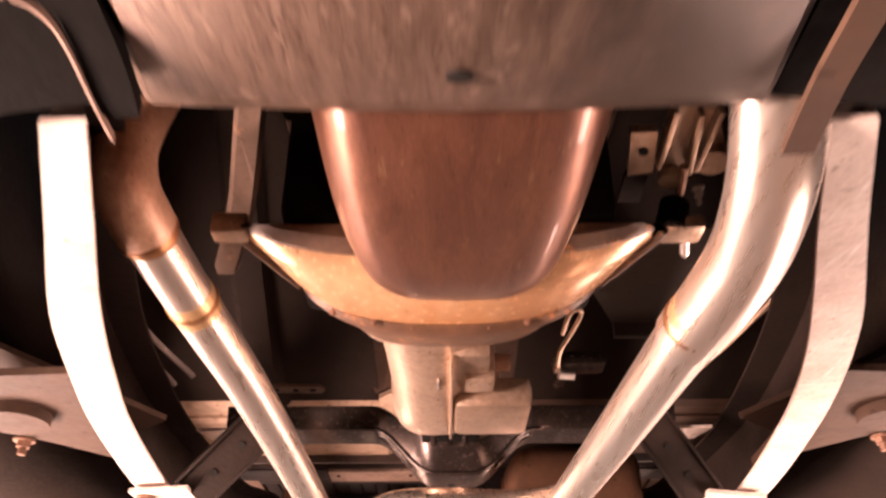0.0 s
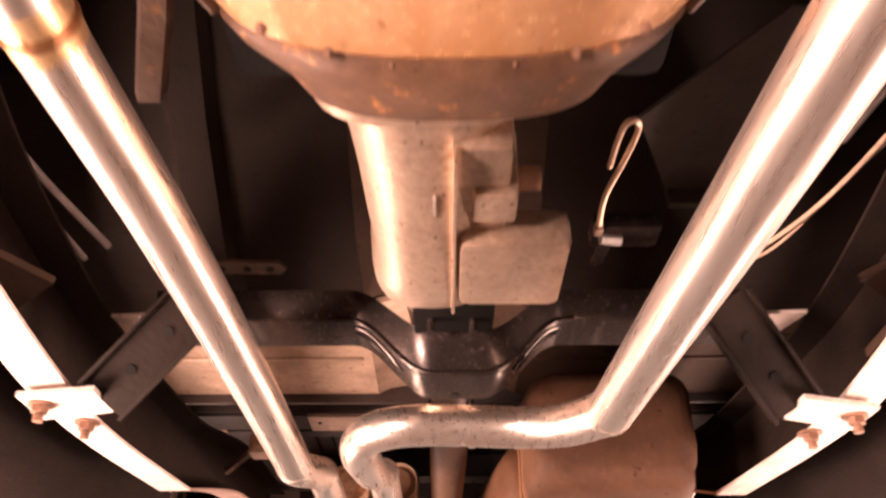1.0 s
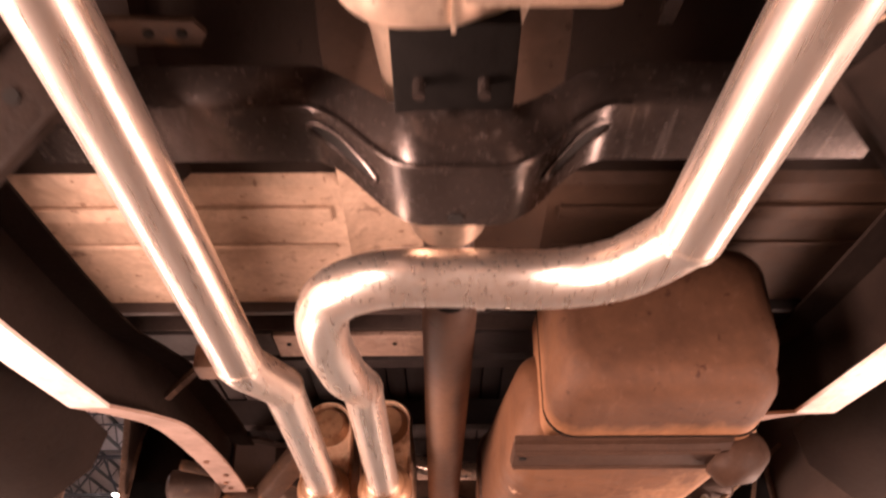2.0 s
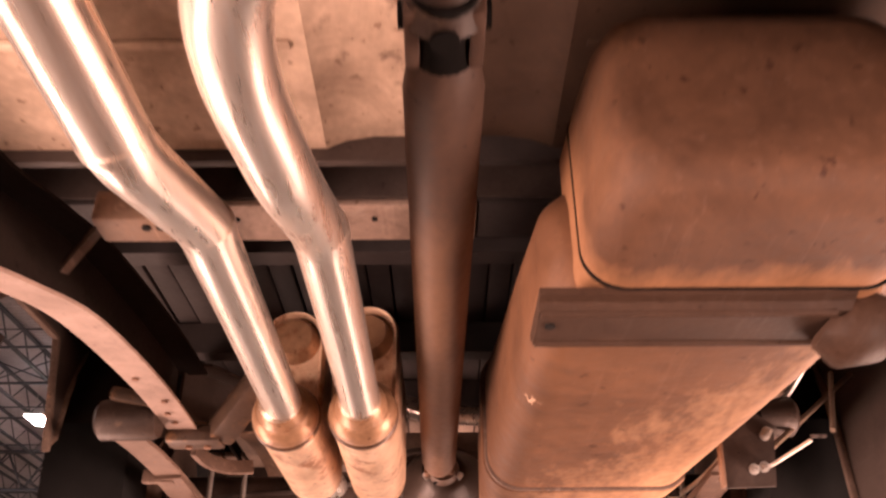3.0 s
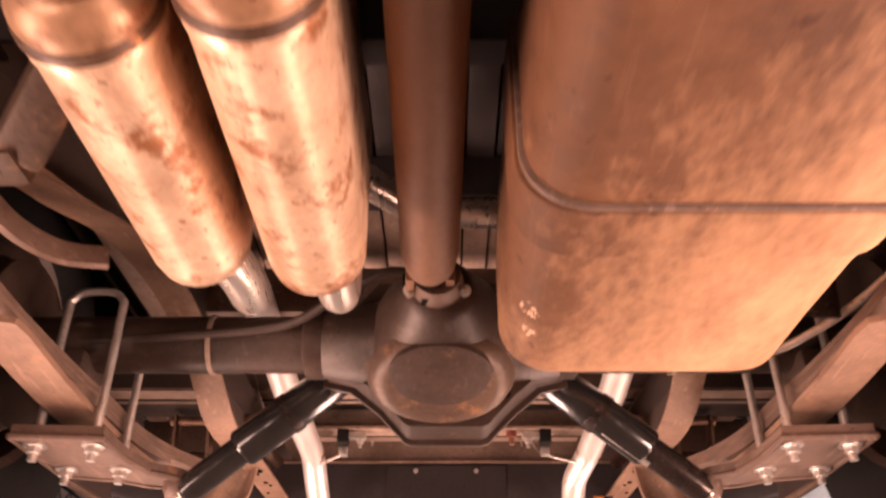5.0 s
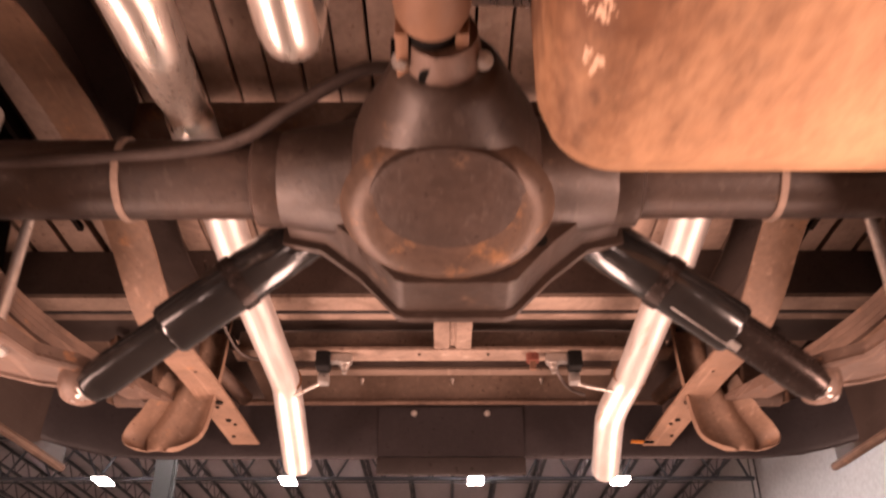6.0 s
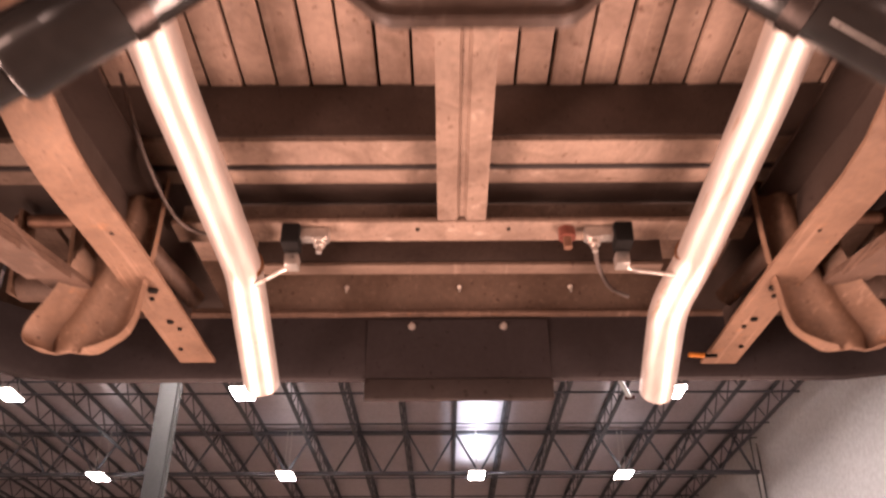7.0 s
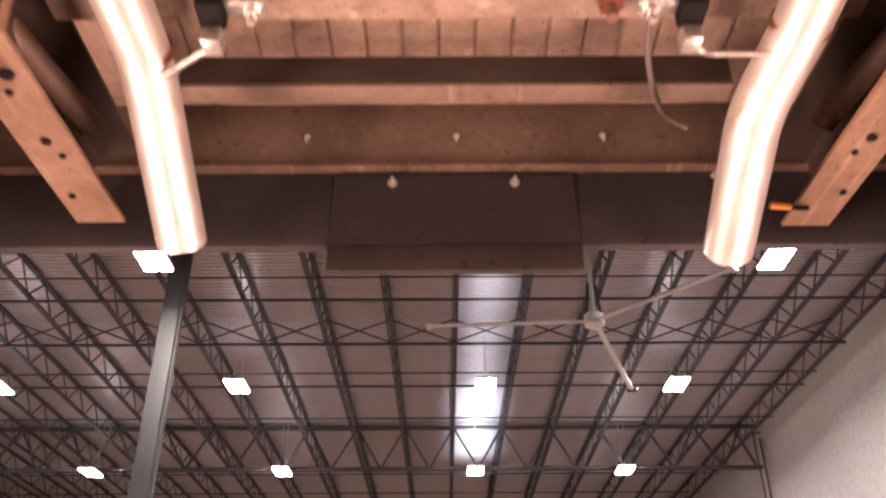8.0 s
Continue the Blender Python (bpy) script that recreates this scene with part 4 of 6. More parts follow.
def shift_linkage():
    ob = thing("shift_linkage", (0.22, 1.35, 1.85), "thin bent steel shift linkage beside the transmission", "linkage")
    part("rod", tube(glide([(0.224, 1.53, 1.845), (0.222, 1.46, 1.85), (0.236, 1.38, 1.855), (0.243, 1.33, 1.86), (0.237, 1.312, 1.86), (0.226, 1.318, 1.86), (0.221, 1.345, 1.858), (0.219, 1.40, 1.856)], 5), 0.0042, 8), CAST_ALU, ob)
    part("clevis", box(0.218, 0.230, 1.525, 1.545, 1.838, 1.852, 0.003), CAST_ALU, ob)
    part("lever", bar((0.240, 1.555, 1.84), (0.236, 1.64, 1.85), 0.016, 0.008), BLACK_STEEL, ob)
    part("pivot", disc((0.243, 1.55, 1.838), (1, 0.2, 0), 0.009, 0.03, 14), ZINC, ob)
    part("bracket", box(0.225, 0.33, 1.57, 1.63, 1.87, 1.90, 0.01), BLACK_STEEL, ob)


shift_linkage()


def steering_bits():
    ob = thing("clutch_linkage", (0.31, 0.85, 1.84), "cluster of ribbed cast brackets and rods beside the engine", "linkage")
    plate_part = part("bracket", loft([[(0.231, 0.815, 1.85), (0.264, 0.815, 1.85), (0.264, 0.815, 1.862), (0.231, 0.815, 1.862)], [(0.240, 0.89, 1.84), (0.271, 0.884, 1.84), (0.271, 0.884, 1.852), (0.240, 0.89, 1.852)]]), CAST_ALU, ob, "drilled flat bracket")
    part("hole", disc((0.252, 0.846, 1.8445), (0, 0.13, 1), 0.006, 0.003, 12), HOLE_BLACK, plate_part)
    part("strap", bar((0.252, 0.89, 1.845), (0.253, 0.955, 1.845), 0.03, 0.006), DARK_UNDERCOAT, ob, "dark strap behind the bracket")
    web = [(0.278, 0.77), (0.325, 0.77), (0.352, 0.84), (0.352, 0.88), (0.336, 0.90), (0.30, 0.90), (0.278, 0.87)]
    cast = part("casting", plate(web, 0.010, "z", 1.852), CAST_ALU, ob, "grey ribbed triangular casting")
    for p, q in (((0.274, 0.765), (0.274, 0.868)), ((0.304, 0.77), (0.315, 0.878)), ((0.327, 0.765), (0.322, 0.872))):
        part("rib", bar((*p, 1.848), (*q, 1.842), 0.007, 0.022, (0, 0, 1), 0.002), CAST_ALU, cast)
    part("lobe", disc((0.340, 0.858, 1.846), (0.1, 0.1, 1), 0.021, 0.024, 18), CAST_ALU, cast)
    part("lobe", disc((0.296, 0.898, 1.846), (0.1, 0.1, 1), 0.015, 0.022, 14), CAST_ALU, cast)
    part("arm", bar((0.342, 0.875, 1.845), (0.385, 0.826, 1.855), 0.018, 0.016, (0, 0, 1), 0.004), CAST_ALU, ob)
    part("rod", tube(glide([(0.304, 0.86, 1.832), (0.308, 0.90, 1.825), (0.309, 0.95, 1.82)], 4), 0.006, 8), BOLT_BROWN, ob)
    part("joint", disc((0.300, 0.925, 1.800), (0.3, 0, 1), 0.020, 0.04, 16), SHADE_BLACK, ob)
    part("bolt", hexbolt((0.333, 0.905, 1.832), (0, 0.3, -1), 0.005, 0.012), ZINC, ob)
    part("pin", tube([(0.318, 0.94, 1.79), (0.324, 0.975, 1.775), (0.325, 0.98, 1.773)], [0.006, 0.007, 0.004], 12), ZINC, ob, "bright zinc pin")


steering_bits()


# ---- exhaust ----
PIPE_R = 0.034


def weld(c, d, parent, r=PIPE_R):
    c, d = Vector(c), Vector(d).normalized()
    part("weld", tube([c - d * 0.007, c - d * 0.004, c + d * 0.002, c + d * 0.007], [r + 0.0006, r + 0.0028, r + 0.0028, r + 0.0006], 24), HEAT_TINT, parent, "heat-browned weld bead")
    part("stain", tube([c - d * 0.030, c - d * 0.012, c + d * 0.012, c + d * 0.026], [r + 0.0003, r + 0.0008, r + 0.0008, r + 0.0003], 24), HEAT_STAIN, parent, "orange heat stain round the weld", 60)


def exhaust_left():
    ob = thing("exhaust_pipe", (-0.30, 1.6, 1.66), "polished stainless front exhaust pipe with orange welds", "exhaust pipe", "exhaust pipes")
    part("downpipe", tube(glide([(-0.335, 0.79, 1.95), (-0.355, 0.785, 1.87), (-0.363, 0.782, 1.815), (-0.362, 0.787, 1.778), (-0.356, 0.805, 1.751), (-0.346, 0.853, 1.734)], 6), 0.0375, 24), RUSTY_PIPE, ob, "rust-brown downpipe elbow")
    pipe = part("front_pipe", tube(rounded_path([(-0.346, 0.851, 1.734), (-0.334, 1.048, 1.728), (-0.314, 1.274, 1.717), (-0.3015, 1.50, 1.706), (-0.289, 1.81, 1.691), (-0.280, 2.125, 1.676), (-0.262, 2.335, 1.728), (-0.268, 2.60, 1.736), (-0.274, 3.03, 1.738)], 0.028), PIPE_R, 28), STAINLESS, ob, "", 60)
    part("weld", tube([(-0.3475, 0.846, 1.7345), (-0.3465, 0.853, 1.7342), (-0.346, 0.862, 1.734)], [0.0378, 0.0385, 0.0350], 24), HEAT_TINT, pipe, "heat-browned weld bead")
    weld((-0.3357, 1.020, 1.729), (0.01, 0.2, -0.006), pipe)
    part("weld", tube([(-0.262, 2.33, 1.727), (-0.2615, 2.345, 1.7285)], PIPE_R + 0.0015, 24), STAINLESS, pipe)
    part("weld", tube([(-0.281, 2.10, 1.677), (-0.2805, 2.113, 1.6766)], PIPE_R + 0.0012, 24), STAINLESS, pipe)
    return ob


def exhaust_right():
    ob = thing("exhaust_pipe", (0.1, 1.6, 1.63), "polished stainless crossover exhaust pipe with orange welds", "exhaust pipe", "exhaust pipes")
    part("downpipe", tube(glide([(0.240, 0.36, 1.75), (0.252, 0.46, 1.655), (0.269, 0.55, 1.612), (0.283, 0.66, 1.600), (0.280, 0.76, 1.597), (0.271, 0.850, 1.598)], 6), PIPE_R + 0.003, 28), STAINLESS, ob, "polished bent downpipe", 60)
    path = rounded_path([(0.271, 0.850, 1.598), (0.262, 1.25, 1.616), (0.247, 1.715, 1.636)], 0.05)
    pipe = part("front_pipe", tube(path, PIPE_R, 28), STAINLESS, ob, "", 60)
    loop = glide([(0.250, 1.690, 1.636), (0.232, 1.745, 1.642), (0.190, 1.812, 1.652), (0.120, 1.850, 1.662), (0.020, 1.856, 1.668), (-0.060, 1.856, 1.667), (-0.115, 1.885, 1.666), (-0.142, 1.945, 1.668), (-0.150, 2.03, 1.672), (-0.145, 2.12, 1.680)], 6)
    part("crossover", tube(loop, PIPE_R, 28), STAINLESS, ob, "", 60)
    part("mid_pipe", tube(rounded_path([(-0.145, 2.12, 1.680), (-0.141, 2.185, 1.686), (-0.131, 2.355, 1.732), (-0.131, 2.60, 1.732), (-0.130, 2.99, 1.724)], 0.028), PIPE_R, 28), STAINLESS, ob, "", 60)
    weld((0.273, 0.818, 1.5978), (-0.015, 0.4, 0.018), pipe)
    part("weld", tube([(0.055, 1.857, 1.666), (0.045, 1.857, 1.6665)], PIPE_R + 0.0012, 24), STAINLESS, pipe)
    part("weld", tube([(-0.1315, 2.35, 1.731), (-0.131, 2.365, 1.7325)], PIPE_R + 0.0015, 24), STAINLESS, pipe)
    part("weld", tube([(0.2475, 1.70, 1.6355), (0.246, 1.712, 1.6365)], PIPE_R + 0.0015, 24), STAINLESS, pipe)
    return ob


exhaust_left()
exhaust_right()


def muffler(x, y0, y1, z, tilt):
    """A tall oval can with a dished front, an inlet collar low on it and an outlet pipe."""
    ob = thing("muffler", (x, (y0 + y1) / 2, z - 0.07), "tall oval dusty tan steel muffler with a rolled inlet collar", "muffler", "mufflers")
    n, r, tall = 36, 0.062, 0.16
    def ring(y, k, dz=0.0):
        out = []
        for i in range(n):
            a = 2 * math.pi * i / n
            out.append((x + tilt * (y - y0) + r * k * math.cos(a), y, z + dz + r * k * math.sin(a) + (tall if math.sin(a) > 0 else 0)))
        return out
    rings = [ring(y0 + 0.012, 0.80), ring(y0, 0.84), ring(y0 - 0.004, 0.92), ring(y0 + 0.004, 1.0), ring(y0 + 0.02, 1.0), ring(y0 + 0.028, 0.97), ring(y1 - 0.03, 0.97), ring(y1 - 0.008, 0.93), ring(y1, 0.82)]
    body = part("body", loft(rings), ALUMINISED, ob, "", 40)
    part("end_dish", tube([(x, y0 - 0.012, z + tall), (x, y0 + 0.004, z + tall), (x, y0 + 0.012, z + tall)], [0.036, 0.044, 0.05], 28), MUFFLER_RUST, ob)
    part("inlet_collar", tube([(x, y0 - d, z) for d in (0.049, 0.047, 0.042, 0.034, 0.024, 0.015, 0.006, -0.006)], [0.040, 0.0465, 0.0515, 0.0570, 0.0608, 0.0618, 0.0605, 0.060], 36), MUFFLER_RUST, ob, "domed inlet collar", 60)
    part("collar_groove", tube([(x, y0 - d, z) for d in (0.0535, 0.0525, 0.0475, 0.0465)], [0.040, 0.0445, 0.0445, 0.040], 32), BELL_LIP, ob, "dark groove before the collar")
    part("inlet_neck", tube([(x, y0 - d, z) for d in (0.080, 0.078, 0.070, 0.060, 0.051)], [0.0345, 0.0380, 0.0405, 0.0440, 0.0465], 32), MUFFLER_RUST, ob, "rust-stained inlet neck", 60)
    # the ragged bead where the pipe is welded into the neck
    bead = [[(x + q * math.cos(2 * math.pi * k / 56), y0 - d, z + q * math.sin(2 * math.pi * k / 56)) for k in range(56) for q in [rr + 0.0011 * (k % 2) + 0.0006 * math.sin(k * 2.7)]] for d, rr in ((0.088, 0.0338), (0.085, 0.0360), (0.080, 0.0372), (0.076, 0.0365))]
    part("inlet_weld", loft(bead), CAST_ALU, ob, "ragged bright weld bead", 60)
    ringbm = tube([(x, y0 - 0.010, z), (x, y0 - 0.005, z), (x, y0 + 0.003, z), (x, y0 + 0.008, z)], [0.0595, 0.0640, 0.0640, 0.0600], 36)
    part("rolled_seam", ringbm, BELL_LIP, ob, "rust-brown rolled seam")
    return ob


muffler(-0.277, 3.025, 3.420, 1.738, 0.01)
muffler(-0.131, 2.985, 3.425, 1.728, 0.0)


def tail_pipe(side):
    ob = thing("tail_pipe", (side * 0.33, 4.6, 1.75), "polished stainless tailpipe turning straight down behind the bumper", "exhaust pipe", "tailpipes")
    if side < 0:
        pts = [(-0.264, 3.42, 1.748), (-0.250, 3.52, 1.755), (-0.254, 3.60, 1.765), (-0.290, 3.74, 1.845), (-0.318, 3.86, 1.915), (-0.325, 4.02, 1.922), (-0.330, 4.30, 1.902), (-0.324, 4.722, 1.882), (-0.320, 4.925, 1.764)]
    else:
        pts = [(-0.128, 3.41, 1.742), (-0.122, 3.575, 1.744), (-0.122, 3.60, 1.985), (-0.02, 3.72, 1.99), (0.12, 3.725, 1.99), (0.32, 3.735, 1.985), (0.375, 3.86, 1.96), (0.392, 4.06, 1.918), (0.400, 4.30, 1.900), (0.396, 4.672, 1.870), (0.364, 4.745, 1.823), (0.380, 4.945, 1.760)]
    path = rounded_path(pts, 0.035)
    cut = min(k for k, q in enumerate(path) if q[1] > 3.87)
    bend = min(k for k, q in enumerate(path) if q[2] > 1.80)
    part("outlet_pipe", tube(path[:bend + 1], 0.0270, 28, 0.003), STAINLESS, ob, "polished muffler outlet", 60)
    part("over_axle_pipe", tube(path[bend:cut + 1], [0.027] * (cut - bend - 1) + [0.029, 0.031], 28, 0.003), STAINLESS, ob, "polished pipe over the axle", 60)
    pipe = part("pipe", tube(path[cut:], 0.031, 28, 0.003), TAIL_STEEL, ob, "", 60)
    if side < 0:
        part("outlet_sleeve", tube([(-0.264, 3.41, 1.748), (-0.2505, 3.52, 1.7545), (-0.2515, 3.585, 1.762), (-0.2535, 3.598, 1.764)], [0.030, 0.030, 0.030, 0.0272], 28), STAINLESS, ob, "polished outlet sleeve", 60)
    b = Vector(pts[-2] if side < 0 else pts[-3])
    part("weld", disc(b + Vector((0, -0.012, 0.003)), (0, 1, -0.25), 0.0335, 0.01, 24), HEAT_TINT, pipe, "heat-browned weld")
    hx = -0.240 if side < 0 else 0.285
    hang = thing("exhaust_hanger", (hx, 4.68, 1.93), "zinc exhaust hanger with a black rubber block and rod", "hanger", "exhaust hangers")
    part("strap", box(min(hx, hx - side * 0.06), max(hx, hx - side * 0.06), 4.655, 4.675, 1.905, 1.923, 0.002), ZINC, hang)
    part("bolt", hexbolt((hx - side * 0.045, 4.665, 1.905), (0, 0, -1), 0.009, 0.012), ZINC, hang)
    part("rubber_block", box(hx - 0.015, hx + 0.015, 4.645, 4.685, 1.89, 1.93, 0.006), RUBBER, hang)
    part("block_plate", box(hx - 0.011, hx + 0.011, 4.675, 4.70, 1.867, 1.889, 0.003), ZINC, hang)
    part("rod", tube(rounded_path([(hx, 4.69, 1.872), (hx + side * 0.02, 4.70, 1.868), tuple(b + Vector((-side * 0.015, 0.0, -0.03)))], 0.01), 0.0036, 10), ZINC, hang)


tail_pipe(-1)
tail_pipe(1)


# ---- driveline ----
def drive_shaft():
    ob = thing("drive_shaft", (0.01, 2.8, 1.74), "long stained brown steel drive shaft with universal joints", "drive shaft", "truck underside")
    a, b = Vector((0.016, 2.11, 1.780)), Vector((0.002, 3.62, 1.825))
    d = (b - a).normalized()
    part("tube", tube([a, a + d * 0.012, a + d * 0.05, b - d * 0.06, b - d * 0.012, b], [0.030, 0.036, 0.042, 0.042, 0.037, 0.032], 32), SHAFT, ob, "", 50)
    for c, s in ((a, -1), (b, 1)):
        j = c + d * s * 0.05
        for k in (-1, 1):
            part("yoke_ear", bar(c + Vector((k * 0.030, 0, 0)), j + Vector((k * 0.030, 0, 0)) + d * s * 0.022, 0.014, 0.045, (0, 0, 1), 0.004), SHAFT, ob)
        part("joint_cross", disc(j, (1, 0, 0), 0.014, 0.085, 14), SHADE_BLACK, ob)
        part("joint_cap", disc(j, (0, 0, 1), 0.014, 0.075, 14), SHADE_BLACK, ob)
        # Black core added in the joint, standing in for its unlit hollow.
        part("yoke_body", tube([c + d * s * q for q in (-0.004, 0.02, 0.06, 0.085)], [0.031, 0.027, 0.027, 0.033], 22), SHADE_BLACK, ob, "black core for the joint's dark hollow", 50)
    part("slip_yoke", tube([(0.013, 1.93, 1.795), (0.015, 2.03, 1.785), (0.0155, 2.06, 1.783)], [0.034, 0.034, 0.042], 22), DIFF_IRON, ob)


drive_shaft()


def rear_axle():
    ob = thing("rear_axle", (0.02, 3.88, 1.70), "dark oily cast-iron rear axle with a bulging differential", "axle", "truck underside")
    yc, zc = 3.885, 1.818
    for side in (-1, 1):
        xe = 0.02 + side * 0.75
        part("axle_tube", tube([(0.02 + side * 0.08, yc, zc), (0.02 + side * 0.13, yc, zc), (0.02 + side * 0.215, yc, zc), (0.02 + side * 0.225, yc, zc), (xe, yc, zc)], [0.085, 0.072, 0.058, 0.050, 0.050], 28), DIFF_IRON, ob)
        part("brake_line_clip", disc((0.02 + side * 0.40, yc, zc), (1, 0, 0), 0.0535, 0.008, 24), SILL_STEEL, ob, "worn pipe clip")
    rings = [super_ring(0.017, y, low + tall, rx, tall, p, 44) for y, low, tall, rx, p in (
        (3.676, 1.776, 0.046, 0.046, 2), (3.690, 1.766, 0.056, 0.060, 2), (3.738, 1.746, 0.074, 0.080, 2.3), (3.785, 1.722, 0.095, 0.103, 2.5), (3.831, 1.697, 0.115, 0.118, 2.5), (3.870, 1.680, 0.130, 0.127, 2.4), (3.905, 1.671, 0.140, 0.128, 2.3), (3.94, 1.675, 0.14, 0.120, 2.3))]
    part("carrier", loft(rings), DIFF_IRON, ob, "rounded gear case under the pinion neck", 60)
    axis = Vector((0, -0.466, -0.885)).normalized()
    across = axis.cross(Vector((1, 0, 0)))
    def oval(centre, steps):
        return loft([[centre + axis * d + Vector((1, 0, 0)) * (rx * math.cos(2 * math.pi * k / 44)) + across * (ry * math.sin(2 * math.pi * k / 44)) for k in range(44)] for d, rx, ry in steps])
    part("case_rim", oval(Vector((0.017, 3.806, 1.7065)), [(-0.030, 0.122, 0.096), (-0.012, 0.113, 0.088), (-0.003, 0.103, 0.079), (0.0010, 0.092, 0.069), (0.002, 0.080, 0.058)]), DIFF_RUST, ob, "rust-stained shoulder of the gear case", 70)
    part("case_boss", oval(Vector((0.017, 3.786, 1.7185)), [(-0.008, 0.090, 0.066), (0.001, 0.086, 0.063), (0.0035, 0.078, 0.057)]), DIFF_IRON, ob, "dark flat round face", 40)
    for side in (-1, 1):
        part("yoke_bolt", hexbolt((0.012 + side * 0.042, 3.665, 1.810), (0, -0.5, -0.8), 0.007, 0.008), ZINC, ob)
        part("tube_collar", tube([(0.017 + side * 0.198, yc, zc), (0.017 + side * 0.204, yc, zc), (0.017 + side * 0.232, yc, zc), (0.017 + side * 0.238, yc, zc)], [0.057, 0.0605, 0.0605, 0.050], 28), DIFF_IRON, ob, "step where the tube enters the housing")
    rings = [super_ring(0.02, y, 1.814, rx, rz, p, 44) for y, rx, rz, p in ((3.901, 0.113, 0.146, 2.4), (3.92, 0.10, 0.140, 2.4))]
    part("carrier_back", loft(rings), DIFF_IRON, ob)
    # the cover's pressed flange, an eight-sided rim behind the bulge
    outline = [(0.02 + x, z) for x, z in ((-0.215, 1.82), (-0.215, 1.768), (-0.165, 1.757), (-0.112, 1.715), (-0.082, 1.682), (-0.066, 1.664), (-0.055, 1.660), (0.068, 1.660), (0.080, 1.664), (0.096, 1.682), (0.128, 1.715), (0.178, 1.757), (0.225, 1.768), (0.225, 1.82), (0.12, 1.93), (-0.12, 1.93))]
    cover = part("cover_flange", plate(outline, 0.012, "y", 3.955), DIFF_IRON, ob, "pressed differential cover rim")
    part("housing", plate([(x * 0.96 + 0.001, z + 0.008) for x, z in outline], 0.075, "y", 3.88), DIFF_IRON, ob, "angular axle housing")
    for x, z in ((-0.092, 1.725), (0.108, 1.725)):
        part("cover_hole", disc((0.02 + x, 3.8795, z), (0, 1, 0), 0.008, 0.004, 14), HOLE_BLACK, cover)
    part("pinion_yoke", tube([(0.012, 3.64, 1.825), (0.014, 3.70, 1.825)], [0.036, 0.045], 20), SPRING_STEEL, ob)
    for side in (-1, 1):
        part("spring_perch", box(0.02 + side * 0.635 - 0.035, 0.02 + side * 0.635 + 0.035, yc - 0.06, yc + 0.06, 1.752, 1.785, 0.006), DIFF_IRON, ob)
    line = glide([(-0.60, 3.845, 1.806), (-0.40, 3.836, 1.815), (-0.25, 3.83, 1.83), (-0.16, 3.80, 1.868), (-0.08, 3.78, 1.905), (-0.02, 3.80, 1.915)], 6)
    part("brake_hose", tube(line, 0.0085, 12), BRACKET_BROWN, ob, "dusty dark brake hose on the axle")


rear_axle()


def shock(side):
    top, low = Vector((0.02 + side * 0.165, 3.985, 1.822)), Vector((0.025 + side * 0.465, 4.03, 1.598))
    ob = thing("shock_absorber", low, "glossy black shock absorber leaning out from the axle", "shock absorber", "shock absorbers")
    d = (low - top).normalized()
    L = (low - top).length
    part("upper_sleeve", tube([top, top + d * 0.01, top + d * L * 0.66, top + d * (L * 0.66 + 0.006)], [0.030, 0.036, 0.036, 0.032], 26), GLOSS_BLACK, ob)
    part("lower_body", tube([top + d * L * 0.6, top + d * (L - 0.02), low], [0.027, 0.027, 0.020], 24), GLOSS_BLACK if side < 0 else BLACK_STEEL, ob)
    band = part("clamp", tube([top + d * (L * 0.36), top + d * (L * 0.36 + 0.02)], 0.0385, 26), BLACK_STEEL, ob)
    part("clamp_bolt", hexbolt(top + d * (L * 0.37) + Vector((0, -0.034, -0.022)), (0, -0.8, -0.5), 0.005, 0.008), BLACK_STEEL, band)
    if side > 0:
        # Zinc bar added in place of the reflection along this shock's lower side.
        under = Vector((0, -0.012, -0.036))
        part("scraped_edge", bar(top + d * (L * 0.40) + under, top + d * (L * 0.655) + under, 0.010, 0.005, (0, -0.6, -0.8), 0.001), ZINC, ob, "bright strip standing in for a reflection")
    part("lower_bolt", hexbolt(low, (side * 0.7, 0.3, -0.4), 0.010, 0.012), ZINC, ob)


shock(-1)
shock(1)


